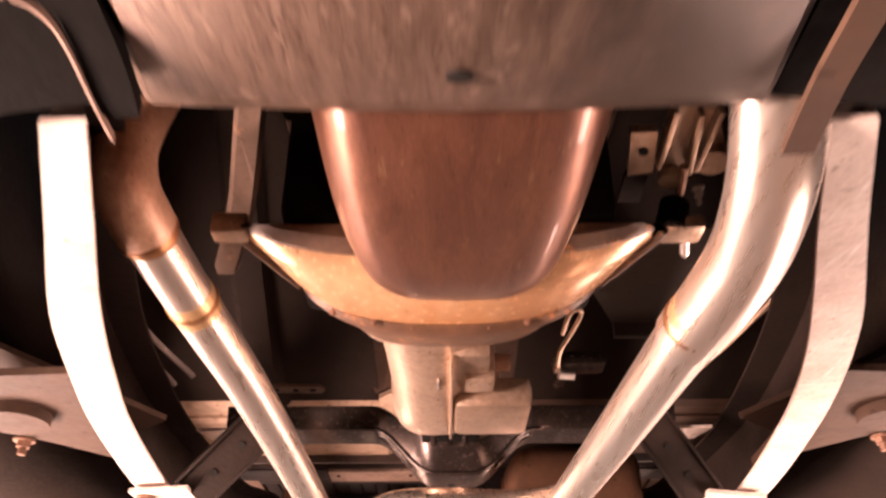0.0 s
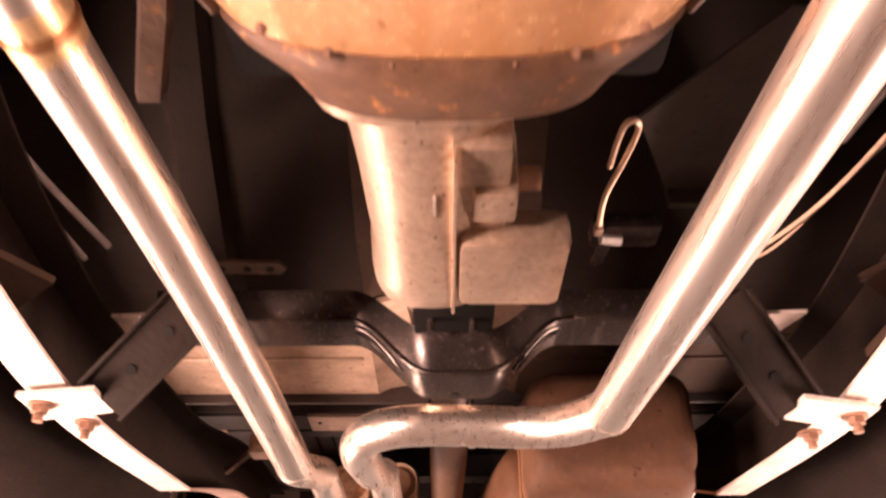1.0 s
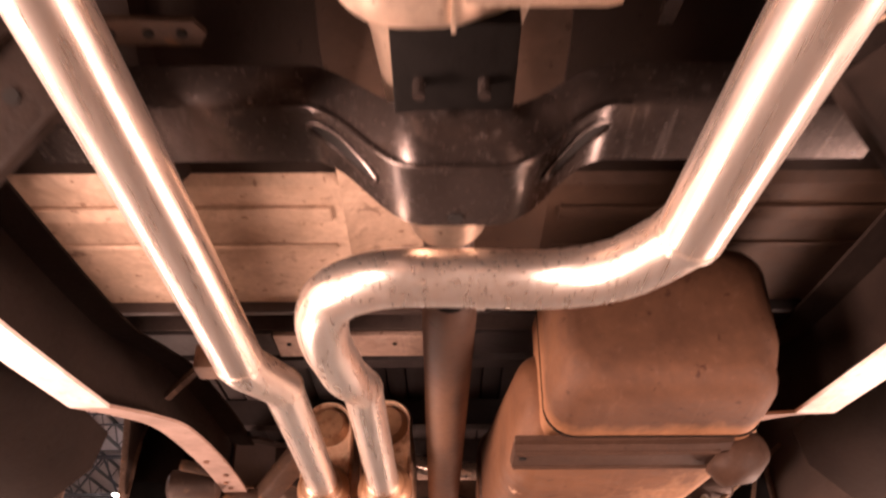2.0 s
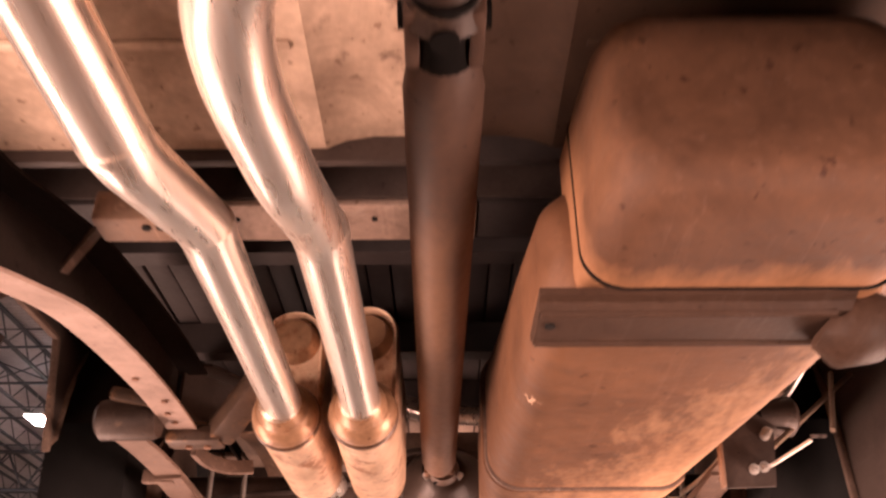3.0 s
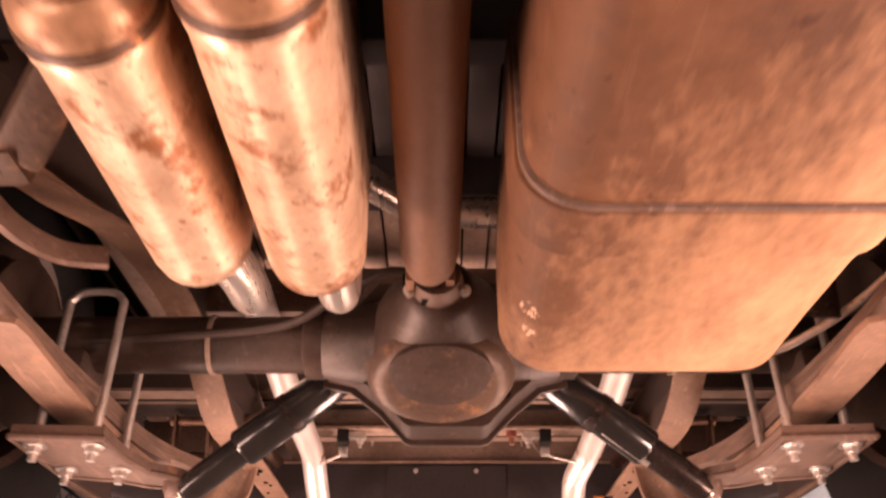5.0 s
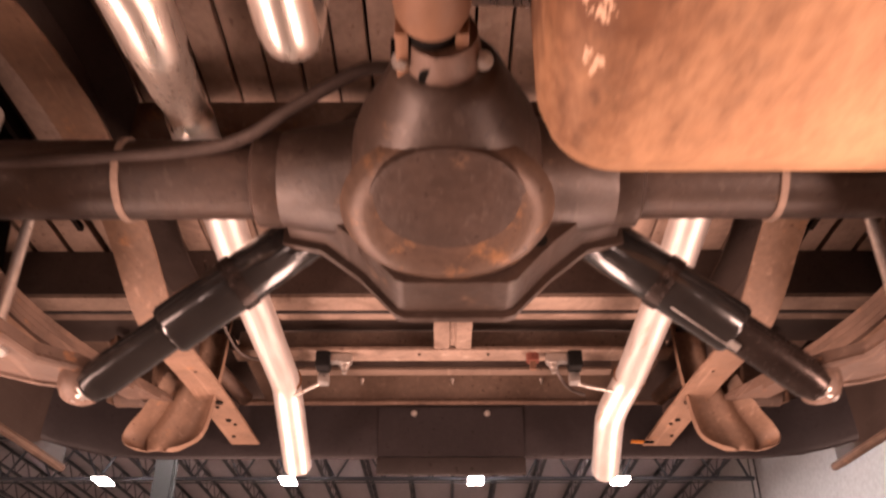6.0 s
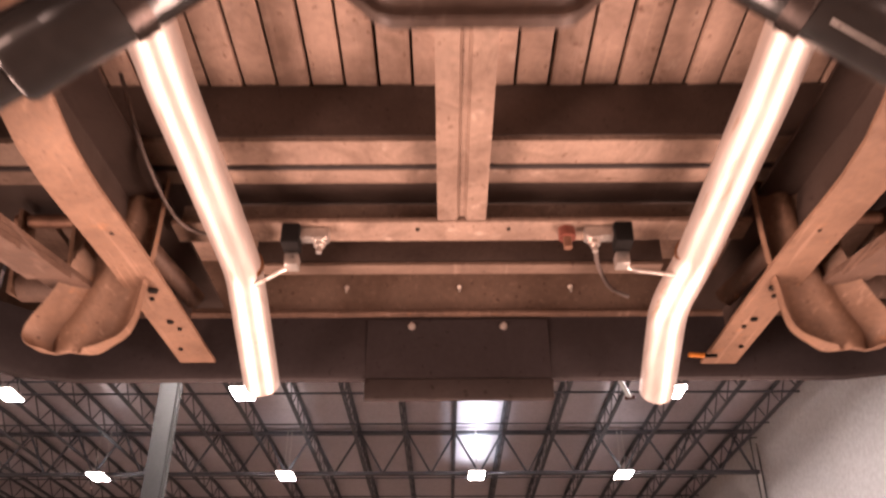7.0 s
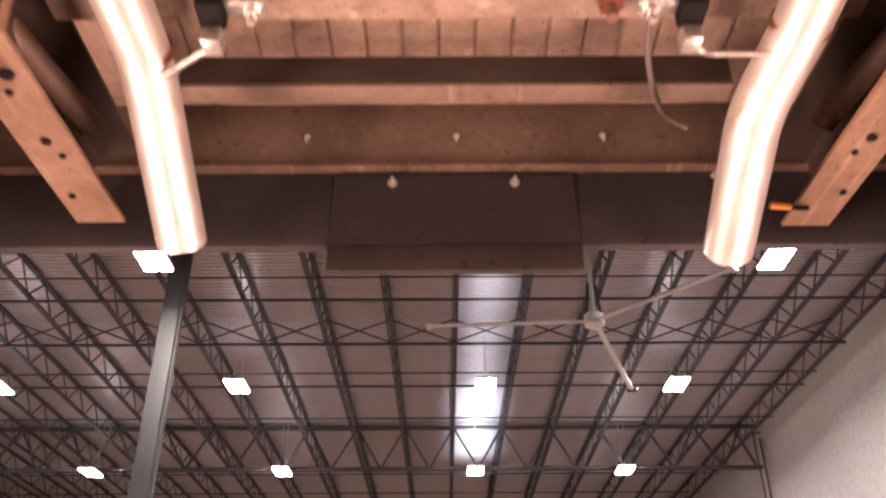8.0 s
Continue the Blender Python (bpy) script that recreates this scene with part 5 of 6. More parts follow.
def leaf_spring(side):
    cx = 0.02 + side * 0.665
    ob = thing("leaf_spring", (cx, 3.88, 1.66), "dusty multi-leaf rear spring clamped under the axle", "leaf spring", "leaf springs")
    ca = cx - side * 0.07
    def toe(y):
        """The spring runs inward from its front eye to the axle."""
        return cx - side * 0.07 * min(max((y - 3.21) / 0.66, 0.0), 1.0)
    def stack(i):
        return [(toe(y), y, z - 0.009 * i) for y, z in ((3.21, 1.770), (3.32, 1.768), (3.45, 1.757), (3.60, 1.735), (3.75, 1.722), (3.885, 1.718), (4.05, 1.722), (4.25, 1.748), (4.45, 1.785), (4.60, 1.815), (4.72, 1.838)) if (3.2, 3.40, 3.52, 3.62)[i] < y < (4.8, 4.62, 4.47, 4.3)[i]]
    for i in range(4):
        part("leaf", ribbon(glide(stack(i), 4), 0.064, 0.0085, (1, 0, 0)), SPRING_STEEL, ob)
    # a broad flat helper blade with slanting ends below the stack
    top = [(-0.030, 3.53), (0.012, 3.515), (0.036, 3.55), (0.036, 4.20), (0.0, 4.235), (-0.036, 4.20), (-0.036, 3.56)]
    bm = plate([(ca + side * u, v) for u, v in top], 0.010, "z", 0.0)
    bmesh.ops.subdivide_edges(bm, edges=[e for e in bm.edges if abs(e.verts[0].co.y - e.verts[1].co.y) > 0.3], cuts=8)
    for v in bm.verts:
        v.co.z += 1.668 + 0.16 * (v.co.y - 3.885) ** 2
    part("helper_leaf", bm, RAIL_RUST, ob, "broad flat tan helper blade")
    part("front_eye", disc((cx, 3.21, 1.796), (1, 0, 0), 0.030, 0.070, 22), SPRING_STEEL, ob)
    part("rear_eye", disc((cx, 4.73, 1.862), (1, 0, 0), 0.028, 0.075, 22), SPRING_STEEL, ob)
    part("leaf_clip", box(cx - 0.036, cx + 0.036, 3.455, 3.475, 1.738, 1.768, 0.003), SPRING_STEEL, ob)
    for y in (3.82, 3.95):
        for dx in (-0.046, 0.046):
            part("u_bolt", rod((ca + side * dx, y, 1.63), (ca + side * dx, y, 1.87), 0.007, 10), ZINC, ob)
        part("u_bolt_bend", tube(glide([(ca - 0.046, y, 1.87), (ca - 0.025, y, 1.888), (ca + 0.025, y, 1.888), (ca + 0.046, y, 1.87)], 4), 0.007, 10), ZINC, ob)
    # spring plate with the shock's foot, drawn in toward the middle
    outline = [(ca + side * 0.07, 3.78), (ca + side * 0.07, 3.99), (ca - side * 0.02, 4.02), (ca - side * 0.06, 4.055), (ca - side * 0.115, 4.075), (ca - side * 0.145, 4.05), (ca - side * 0.125, 4.01), (ca - side * 0.085, 3.975), (ca - side * 0.07, 3.90), (ca - side * 0.07, 3.79)]
    pl = part("spring_plate", plate(outline, 0.02, "z", 1.618), SPRING_STEEL, ob, "cast spring plate with a shock foot")
    part("plate_rim", tube([(u, v, 1.619) for u, v in outline + outline[:1]], 0.006, 8), SPRING_STEEL, pl, "raised cast rim")
    part("shock_foot", tube([(ca - side * 0.125, 4.04, 1.63), (ca - side * 0.125, 4.038, 1.605), (ca - side * 0.126, 4.035, 1.592), (ca - side * 0.127, 4.033, 1.586)], [0.030, 0.030, 0.024, 0.012], 20), SPRING_STEEL, ob, "rounded cast cup", 60)
    for y in (3.82, 3.95):
        for dx in (-0.046, 0.046):
            part("nut", hexbolt((ca + side * dx, y, 1.618), (0, 0, -1), 0.012, 0.014), ZINC, pl)
    # front hanger on the rail
    xr = -0.548 if side < 0 else 0.588
    hg = thing("spring_hanger", (xr, 3.24, 1.80), "rusty cast spring hanger riveted to the frame rail", "bracket", "spring hangers")
    part("cup", tube([(xr + side * 0.03, 3.21, 1.80), (xr + side * 0.045, 3.21, 1.80), (cx + side * 0.05, 3.21, 1.80), (cx + side * 0.06, 3.21, 1.80)], [0.036, 0.042, 0.042, 0.030], 24), DIFF_IRON, hg)
    part("ear", bar((xr, 3.20, 1.82), (cx + side * 0.03, 3.19, 1.845), 0.07, 0.03, (0, 0, 1), 0.01), DIFF_RUST, hg)
    part("foot", box(min(xr - side * 0.085, xr + side * 0.04), max(xr - side * 0.085, xr + side * 0.04), 3.275, 3.345, 1.775, 1.815, 0.016), DIFF_RUST, hg)
    part("brace", bar((xr - side * 0.07, 3.31, 1.80), (xr - side * 0.20, 3.16, 1.89), 0.06, 0.05, (0, 0, 1), 0.01), DIFF_RUST, hg)
    part("lip", ribbon(glide([(xr - side * 0.003, 3.37, 1.79), (xr - side * 0.012, 3.45, 1.788), (xr - side * 0.045, 3.515, 1.79), (xr - side * 0.10, 3.545, 1.798)], 6), 0.032, 0.012, (0, -0.2, -1)), SPRING_STEEL, hg, "curved cast lip", 60)
    for dx in (0.03, 0.07):
        part("rivet", disc((xr - side * dx + side * 0.02, 3.31, 1.773), (0, 0, 1), 0.008, 0.006, 12), BOLT_BROWN, hg)
    # rear shackle
    sh = thing("spring_shackle", (cx, 4.74, 1.86), "rusty shackle plates at the spring's rear end", "bracket", "spring shackles")
    for dx in (-0.045, 0.045):
        part("shackle_plate", bar((cx + dx, 4.73, 1.84), (cx + dx, 4.70, 1.98), 0.008, 0.05, (0, 1, 0), 0.002), RAIL_RUST, sh)
    part("pin", disc((cx, 4.70, 1.965), (1, 0, 0), 0.012, 0.12, 12), BOLT_BROWN, sh)


leaf_spring(-1)
leaf_spring(1)


def wheel(side):
    cx = 0.02 + side * 0.865
    y, z = 3.885, 1.822
    ob = thing("wheel", (cx, y, z - 0.36), "dark rear wheel with a ribbed brake drum inside", "wheel", "rear wheels")
    prof = [(-0.10, 0.215), (-0.115, 0.25), (-0.12, 0.32), (-0.10, 0.372), (-0.07, 0.385), (0.07, 0.385), (0.10, 0.372), (0.12, 0.32), (0.115, 0.25), (0.10, 0.215)]
    def spin(prof, n=48):
        return loft([[(cx + u, y + r * math.cos(2 * math.pi * k / n), z + r * math.sin(2 * math.pi * k / n)) for u, r in prof] for k in range(n + 1)], False)
    part("tyre", spin(prof), RUBBER, ob, "black rubber tyre")
    s = side
    part("rim", spin([(-s * 0.10, 0.215), (-s * 0.09, 0.20), (-s * 0.03, 0.19), (s * 0.02, 0.17), (s * 0.03, 0.06), (s * 0.04, 0.06), (s * 0.05, 0.20), (s * 0.10, 0.215)]), DIFF_IRON, ob, "dusty steel rim")
    drum = part("brake_drum", tube([(cx - s * 0.13, y, z), (cx - s * 0.12, y, z), (cx - s * 0.105, y, z), (cx - s * 0.09, y, z), (cx - s * 0.085, y, z), (cx - s * 0.06, y, z)], [0.10, 0.14, 0.148, 0.148, 0.155, 0.155], 36), SPRING_STEEL, ob, "rusty brake drum")
    part("backing_plate", tube([(cx - s * 0.137, y, z), (cx - s * 0.13, y, z)], [0.12, 0.15], 36), DIFF_IRON, ob)


wheel(-1)
wheel(1)


# ---- fuel tank ----
def fuel_tank():
    ob = thing("fuel_tank", (0.3, 2.9, 1.63), "long dusty tan steel fuel tank beside the drive shaft", "fuel tank", "truck underside")
    def sec(y, x0, x1, z0, z1, r=0.05, n=8, cut=0.10):
        """A section with a round left corner and a slanting right flank."""
        out = []
        corners = [((x0 + r, z0 + r), r, 180, 270), ((x1 - cut, z0 + r), r, 270, 318), ((x1 - r, z0 + cut + r * 0.6), r, 318, 360), ((x1 - r, z1 - r), r, 0, 90), ((x0 + r, z1 - r), r, 90, 180)]
        for (cx, cz), rr, a0, a1 in corners:
            for k in range(n + 1):
                a = radians(a0 + (a1 - a0) * k / n)
                out.append((cx + rr * math.cos(a), y, cz + rr * math.sin(a)))
        return out
    front = [sec(y, x0, x1, z0, z1, r, 8, c) for y, x0, x1, z0, z1, r, c in (
        (2.158, 0.212, 0.480, 1.688, 1.86, 0.04, 0.05), (2.163, 0.197, 0.496, 1.672, 1.880, 0.045, 0.05), (2.178, 0.184, 0.510, 1.656, 1.893, 0.05, 0.05), (2.215, 0.175, 0.518, 1.646, 1.897, 0.05, 0.05), (2.28, 0.170, 0.522, 1.640, 1.90, 0.05, 0.05), (2.40, 0.166, 0.525, 1.636, 1.905, 0.05, 0.05))]
    part("front_section", loft(front), TANK_BROWN, ob, "darker brown front section", 40)
    seam = [sec(y, 0.169 - g, 0.523 + g, 1.638 - g, 1.902, 0.05, 8, 0.05) for y, g in ((2.3280, 0.0), (2.3288, 0.0022), (2.3322, 0.0022), (2.3330, 0.0))]
    part("front_seam", loft(seam), SHADE_BLACK, ob, "thin black seam of the front section", 30)
    body = [sec(y, x0, x1, z0, z1, r, 8, c) for y, x0, x1, z0, z1, r, c in (
        (2.37, 0.158, 0.530, 1.69, 1.785, 0.04, 0.04), (2.385, 0.140, 0.545, 1.66, 1.805, 0.045, 0.045), (2.41, 0.130, 0.548, 1.637, 1.815, 0.055, 0.06), (2.60, 0.121, 0.540, 1.634, 1.845, 0.06, 0.07), (2.95, 0.109, 0.525, 1.640, 1.90, 0.065, 0.08), (3.185, 0.102, 0.515, 1.650, 1.95, 0.07, 0.08),
        (3.285, 0.100, 0.512, 1.655, 1.95, 0.07, 0.08), (3.50, 0.098, 0.505, 1.662, 1.94, 0.07, 0.07), (3.640, 0.102, 0.502, 1.668, 1.93, 0.07, 0.06), (3.684, 0.116, 0.490, 1.684, 1.91, 0.065, 0.05), (3.702, 0.146, 0.462, 1.712, 1.88, 0.05, 0.04))]
    tank = part("body", loft(body), TANK, ob, "", 40)
    band = [sec(y, x0 - g, x1 + g, z0 - g, z1, 0.07, 8, c) for y, x0, x1, z0, z1, c, g in ((3.195, 0.101, 0.515, 1.649, 1.95, 0.08, 0.0), (3.198, 0.099, 0.515, 1.649, 1.95, 0.08, 0.006), (3.285, 0.098, 0.512, 1.653, 1.95, 0.08, 0.006), (3.29, 0.098, 0.512, 1.654, 1.95, 0.08, 0.0))]
    crease = [sec(y, x0 - g, x1 + g, z0 - g, z1, 0.07, 8, 0.08) for y, x0, x1, z0, z1, g in ((3.188, 0.102, 0.515, 1.650, 1.95, 0.0), (3.1895, 0.1015, 0.515, 1.650, 1.95, 0.0045), (3.1945, 0.101, 0.515, 1.649, 1.95, 0.0045), (3.196, 0.101, 0.515, 1.649, 1.95, 0.0))]
    part("seam_crease", loft(crease), SPRING_STEEL, ob, "dark rusty seam line", 30)
    part("seam_band", loft(band), TANK, ob, "raised weld band round the tank", 30)
    strap = thing("tank_strap", (0.3, 2.43, 1.60), "dark brown folded steel strap under the fuel tank", "strap", "truck underside")
    prof = [(2.330, 1.640), (2.330, 1.632), (2.344, 1.629), (2.348, 1.618), (2.434, 1.618), (2.438, 1.629), (2.454, 1.632), (2.454, 1.640)]
    xs = [(0.120, 0.0), (0.135, 0.0), (0.440, 0.0), (0.470, 0.004), (0.500, 0.022), (0.530, 0.042)]
    part("channel", loft([[(x, y + dz * 1.2, z + dz) for y, z in prof] for x, dz in xs]), STRAP_BROWN, strap)
    for y in (2.352, 2.430):
        part("bead", rod((0.122, y, 1.6185), (0.45, y, 1.6185), 0.005, 8), STRAP_BROWN, strap)
    part("strap_end", tube([(0.452, 2.395, 1.625), (0.466, 2.395, 1.618), (0.50, 2.40, 1.625), (0.53, 2.41, 1.64)], [0.030, 0.045, 0.045, 0.03], 20), STRAP_BROWN, strap, "bulging strap end", 70)
    part("strap_bolt", disc((0.135, 2.38, 1.617), (0, 0, 1), 0.006, 0.004, 12), HOLE_BLACK, strap)


fuel_tank()


def tank_lines():
    ob = thing("brake_lines", (0.66, 3.3, 1.75), "bright bent steel lines and cable beside the tank", "line")
    for pts, r, m in (
        ([(0.62, 2.9, 1.92), (0.66, 3.15, 1.88), (0.60, 3.45, 1.80), (0.52, 3.60, 1.765), (0.44, 3.66, 1.77)], 0.007, ZINC),
        ([(0.74, 3.00, 1.92), (0.72, 3.30, 1.86), (0.64, 3.55, 1.77), (0.56, 3.70, 1.74), (0.50, 3.74, 1.735)], 0.007, ZINC),
        ([(0.80, 2.90, 2.0), (0.75, 3.20, 1.86), (0.70, 3.28, 1.82)], 0.006, ZINC),
        ([(0.70, 3.0, 1.95), (0.69, 3.18, 1.86), (0.69, 3.25, 1.82)], 0.006, ZINC),
        ([(0.62, 3.0, 2.0), (0.63, 3.35, 1.90), (0.60, 3.55, 1.86)], 0.006, CABLE_GREY)):
        part("line", tube(glide(pts, 6), r, 10), m, ob)
    br = thing("line_bracket", (0.66, 3.25, 1.78), "square dark steel bracket with zinc bolts beside the tank", "bracket")
    sheet = part("plate", plate([(0.546, 1.632), (0.650, 1.636), (0.668, 1.755), (0.615, 1.80), (0.556, 1.79)], 0.006, "y", 3.135), BRACKET_BROWN, br)
    part("folded_edge", bar((0.547, 3.128, 1.632), (0.556, 3.128, 1.79), 0.006, 0.022, (0, 1, 0), 0.001), RAIL_RUST, sheet, "rusty folded edge")
    for x, z in ((0.650, 1.742), (0.632, 1.672), (0.645, 1.735), (0.612, 1.668)):
        part("bolt", hexbolt((x, 3.133, z), (0.1, -1, -0.2), 0.007, 0.012), ZINC, sheet)
    part("clamp_block", box(0.60, 0.655, 3.145, 3.20, 1.755, 1.805, 0.008), SHADE_BLACK, br)
    part("lever", bar((0.636, 3.12, 1.668), (0.690, 3.03, 1.692), 0.006, 0.006, (0, 0, 1), 0.001), ZINC, br)
    part("lever_eye", disc((0.700, 3.02, 1.696), (0, -0.3, 1), 0.014, 0.006, 14), BRACKET_BROWN, br)
    part("strut", rod((0.668, 3.16, 1.72), (0.93, 3.30, 1.93), 0.006, 8), CAST_ALU, br)
    part("strut", rod((0.720, 3.00, 1.70), (0.80, 3.12, 1.86), 0.005, 8), CAST_ALU, br)
    part("bracket_arm", bar((0.575, 3.60, 1.86), (0.575, 3.62, 1.74), 0.04, 0.012, (0, 1, 0), 0.002), BLACK_STEEL, br)


tank_lines()


# ---- cab and bed ----
def cab_floor():
    ob = thing("cab_floor", (0, 1.9, 1.98), "dusty tan pressed steel cab floor with dark tunnel", "cab floor", "truck underside")
    for x0, x1 in ((-0.78, -0.16), (0.18, 0.82)):
        rings = []
        for y, z in ((2.11, 2.0), (2.125, 1.985), (2.53, 1.985)):
            rings.append([(x0, y, z), (x1, y, z), (x1, y, z + 0.01), (x0, y, z + 0.01)])
        # Right pan and ribs are coloured darker for the shade beside the tank.
        part("floor_pan", loft(rings), CAB_TAN if x0 < 0 else CAB_DIM_BROWN, ob, "" if x0 < 0 else "shaded brown floor pan")
        part("floor_rib", box(x0 + 0.02, x1 - 0.02, 2.18, 2.22, 1.976, 1.985, 0.004), CAB_TAN if x0 < 0 else CAB_DIM_BROWN, ob)
        part("floor_rib", box(x0 + 0.02, x1 - 0.02, 2.30, 2.315, 1.979, 1.985, 0.004), CAB_TAN if x0 < 0 else CAB_DIM_BROWN, ob)
    prof = [(-0.16, 1.985), (-0.13, 2.0), (-0.09, 2.008), (0.11, 2.008), (0.15, 2.0), (0.18, 1.985)]
    outer = [(x * 1.02, z + 0.012) for x, z in prof[::-1]]
    # One tunnel in two colours: the right flank has shade painted in.
    for name, side, mat, words in (("tunnel", 0, CAB_TAN, "dusty pressed transmission tunnel"), ("tunnel_flank", 1, CAB_DIM_BROWN, "shaded brown flank of the transmission tunnel")):
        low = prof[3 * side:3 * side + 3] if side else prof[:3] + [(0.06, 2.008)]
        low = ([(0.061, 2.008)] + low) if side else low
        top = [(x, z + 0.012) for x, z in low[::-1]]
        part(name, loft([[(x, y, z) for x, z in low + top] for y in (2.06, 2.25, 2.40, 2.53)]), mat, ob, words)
    part("front_tunnel", loft([[(x * k, y, z + dz) for x, z in prof + outer] for y, k, dz in ((1.2, 2.1, 0.40), (1.6, 1.65, 0.18), (2.055, 1.05, 0.012))]), CAB_DIM_BROWN, ob, "oily brown front of the transmission tunnel")
    for x0, x1 in ((-0.80, -0.16), (0.18, 0.84)):
        rings = [[(x0, y, z), (x1, y, z), (x1, y, z + 0.01), (x0, y, z + 0.01)] for y, z in ((0.95, 2.62), (1.25, 2.40), (1.60, 2.12), (1.85, 2.02), (2.11, 2.0))]
        part("toe_board", loft(rings), DARK_UNDERCOAT, ob, "dark sloping toe board")
    part("toe_board_rib", loft([[(-0.46 + d, y, z), (-0.445 + d, y, z - 0.022), (-0.385 + d, y, z - 0.022), (-0.37 + d, y, z)] for y, z, d in ((1.25, 2.39, 0.0), (1.60, 2.115, 0.0), (1.85, 2.012, -0.01), (2.10, 1.995, -0.02))]), DARK_UNDERCOAT, ob, "dark pressed rib of the toe board")
    part("rear_sill", box(-0.78, 0.07, 2.53, 2.545, 1.962, 2.06, 0.003), BRACKET_BROWN, ob)
    # Right end coloured dark for the shade between shaft and tank.
    part("rear_sill", box(0.07, 0.82, 2.53, 2.545, 1.962, 2.06, 0.003), BED_DARK, ob, "darkened right end of the rear sill")
    part("rear_channel", box(-0.36, 0.07, 2.665, 2.775, 1.972, 1.984, 0.003), BED_RIB, ob, "tan rear cab channel with holes")
    # Both ends dark; the right one has shade put into its colour.
    for xa, xb in ((-0.78, -0.363), (0.073, 0.82)):
        part("rear_channel_end", box(xa, xb, 2.665, 2.775, 1.976, 1.988, 0.003), BED_DARK, ob, "darkened end of the rear channel")
    part("rear_channel_web", box(-0.78, 0.82, 2.66, 2.67, 1.985, 2.08, 0.002), BRACKET_BROWN, ob)
    part("rear_channel_roof", box(-0.78, 0.82, 2.545, 2.665, 2.06, 2.07, 0.002), DARK_UNDERCOAT, ob)
    for x in (-0.33, -0.10):
        part("channel_hole", disc((x, 2.705, 1.971), (0, 0, 1), 0.005, 0.004, 12), HOLE_BLACK, ob)
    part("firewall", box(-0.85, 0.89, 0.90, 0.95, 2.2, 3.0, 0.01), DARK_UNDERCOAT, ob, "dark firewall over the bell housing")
    # Black sheet added to close the top: keeps hall light off the engine.
    part("cowl_underside", box(-0.93, 0.97, -1.6, 0.92, 2.42, 2.5, 0.01), SHADE_BLACK, ob, "dark sheet for the unlit space over the engine")
    for side in (-1, 1):
        x = 0.02 + side * 0.86
        part("rocker", loft([[(x + side * u, y, z) for u, z in ((-0.10, 1.82), (-0.08, 1.74), (0.0, 1.665), (0.05, 1.645), (0.07, 1.68), (0.07, 2.7), (0.03, 2.7), (0.03, 1.9))] for y in (0.75, 2.84)]), DARK_UNDERCOAT, ob, "dark brown rocker panel")
        # Plain panel added at the fender line to shut out hall light.
        part("outer_fender", loft([[(x + side * u, y, z) for u, z in ((0.06, 1.70), (0.075, 1.69), (0.09, 1.70), (0.09, 2.5), (0.06, 2.5))] for y in (-1.6, 0.75)]), SHADE_BLACK, ob, "added dark fender panel keeping hall light out")
        part("inner_fender", loft([[(x - side * 0.22, y, z), (x - side * 0.19, y, z), (x - side * 0.19, y, 2.5), (x - side * 0.22, y, 2.5)] for y, z in ((-0.8, 1.95), (0.85, 1.90))]), DARK_UNDERCOAT, ob, "dark inner fender")


cab_floor()


def tunnel_panels():
    ob = thing("heat_shield", (0.42, 1.5, 2.0), "flat dull grey heat shield under the toe board", "shield")
    part("sheet", plate([(0.289, 1.478), (0.439, 1.26), (0.56, 1.30), (0.544, 1.651), (0.372, 1.666)], 0.006, "z", 2.0), SHIELD_GREY, ob)
    part("fold", box(0.37, 0.545, 1.655, 1.67, 1.97, 2.006, 0.002), SHIELD_GREY, ob)
    ob = thing("floor_brace", (-0.34, 1.2, 2.02), "brown pressed brace under the toe board", "brace")
    part("channel", loft([[(x - 0.024, y, z), (x - 0.016, y, z - 0.02), (x + 0.016, y, z - 0.02), (x + 0.024, y, z)] for x, y, z in ((-0.270, 0.93, 2.03), (-0.330, 1.172, 2.02), (-0.362, 1.281, 2.02), (-0.42, 1.45, 2.03))]), BED_STEEL, ob)
    ob = thing("rail_bracket", (-0.40, 2.49, 1.80), "small rusty drilled bracket on the inner side of the rail", "bracket")
    lug = part("lug", box(-0.455, -0.345, 2.455, 2.515, 1.812, 1.860, 0.006), RAIL_RUST, ob)
    for x in (-0.385, -0.365):
        part("hole", disc((x, 2.474, 1.811), (0, 0, 1), 0.006, 0.004, 10), HOLE_BLACK, lug)
    part("stay", bar((-0.45, 2.49, 1.83), (-0.53, 2.57, 1.80), 0.012, 0.012), SPRING_STEEL, ob)
    ob = thing("mount_strip", (-0.28, 1.65, 1.85), "tan drilled steel strip behind the crossmember", "bracket")
    strip = part("strip", plate([(-0.40, 1.632), (-0.25, 1.637), (-0.24, 1.655), (-0.25, 1.673), (-0.40, 1.668)], 0.006, "z", 1.85), DIFF_RUST, ob)
    for x in (-0.34, -0.30, -0.265):
        part("hole", disc((x, 1.653, 1.849), (0, 0, 1), 0.006, 0.003, 10), HOLE_BLACK, strip)


tunnel_panels()


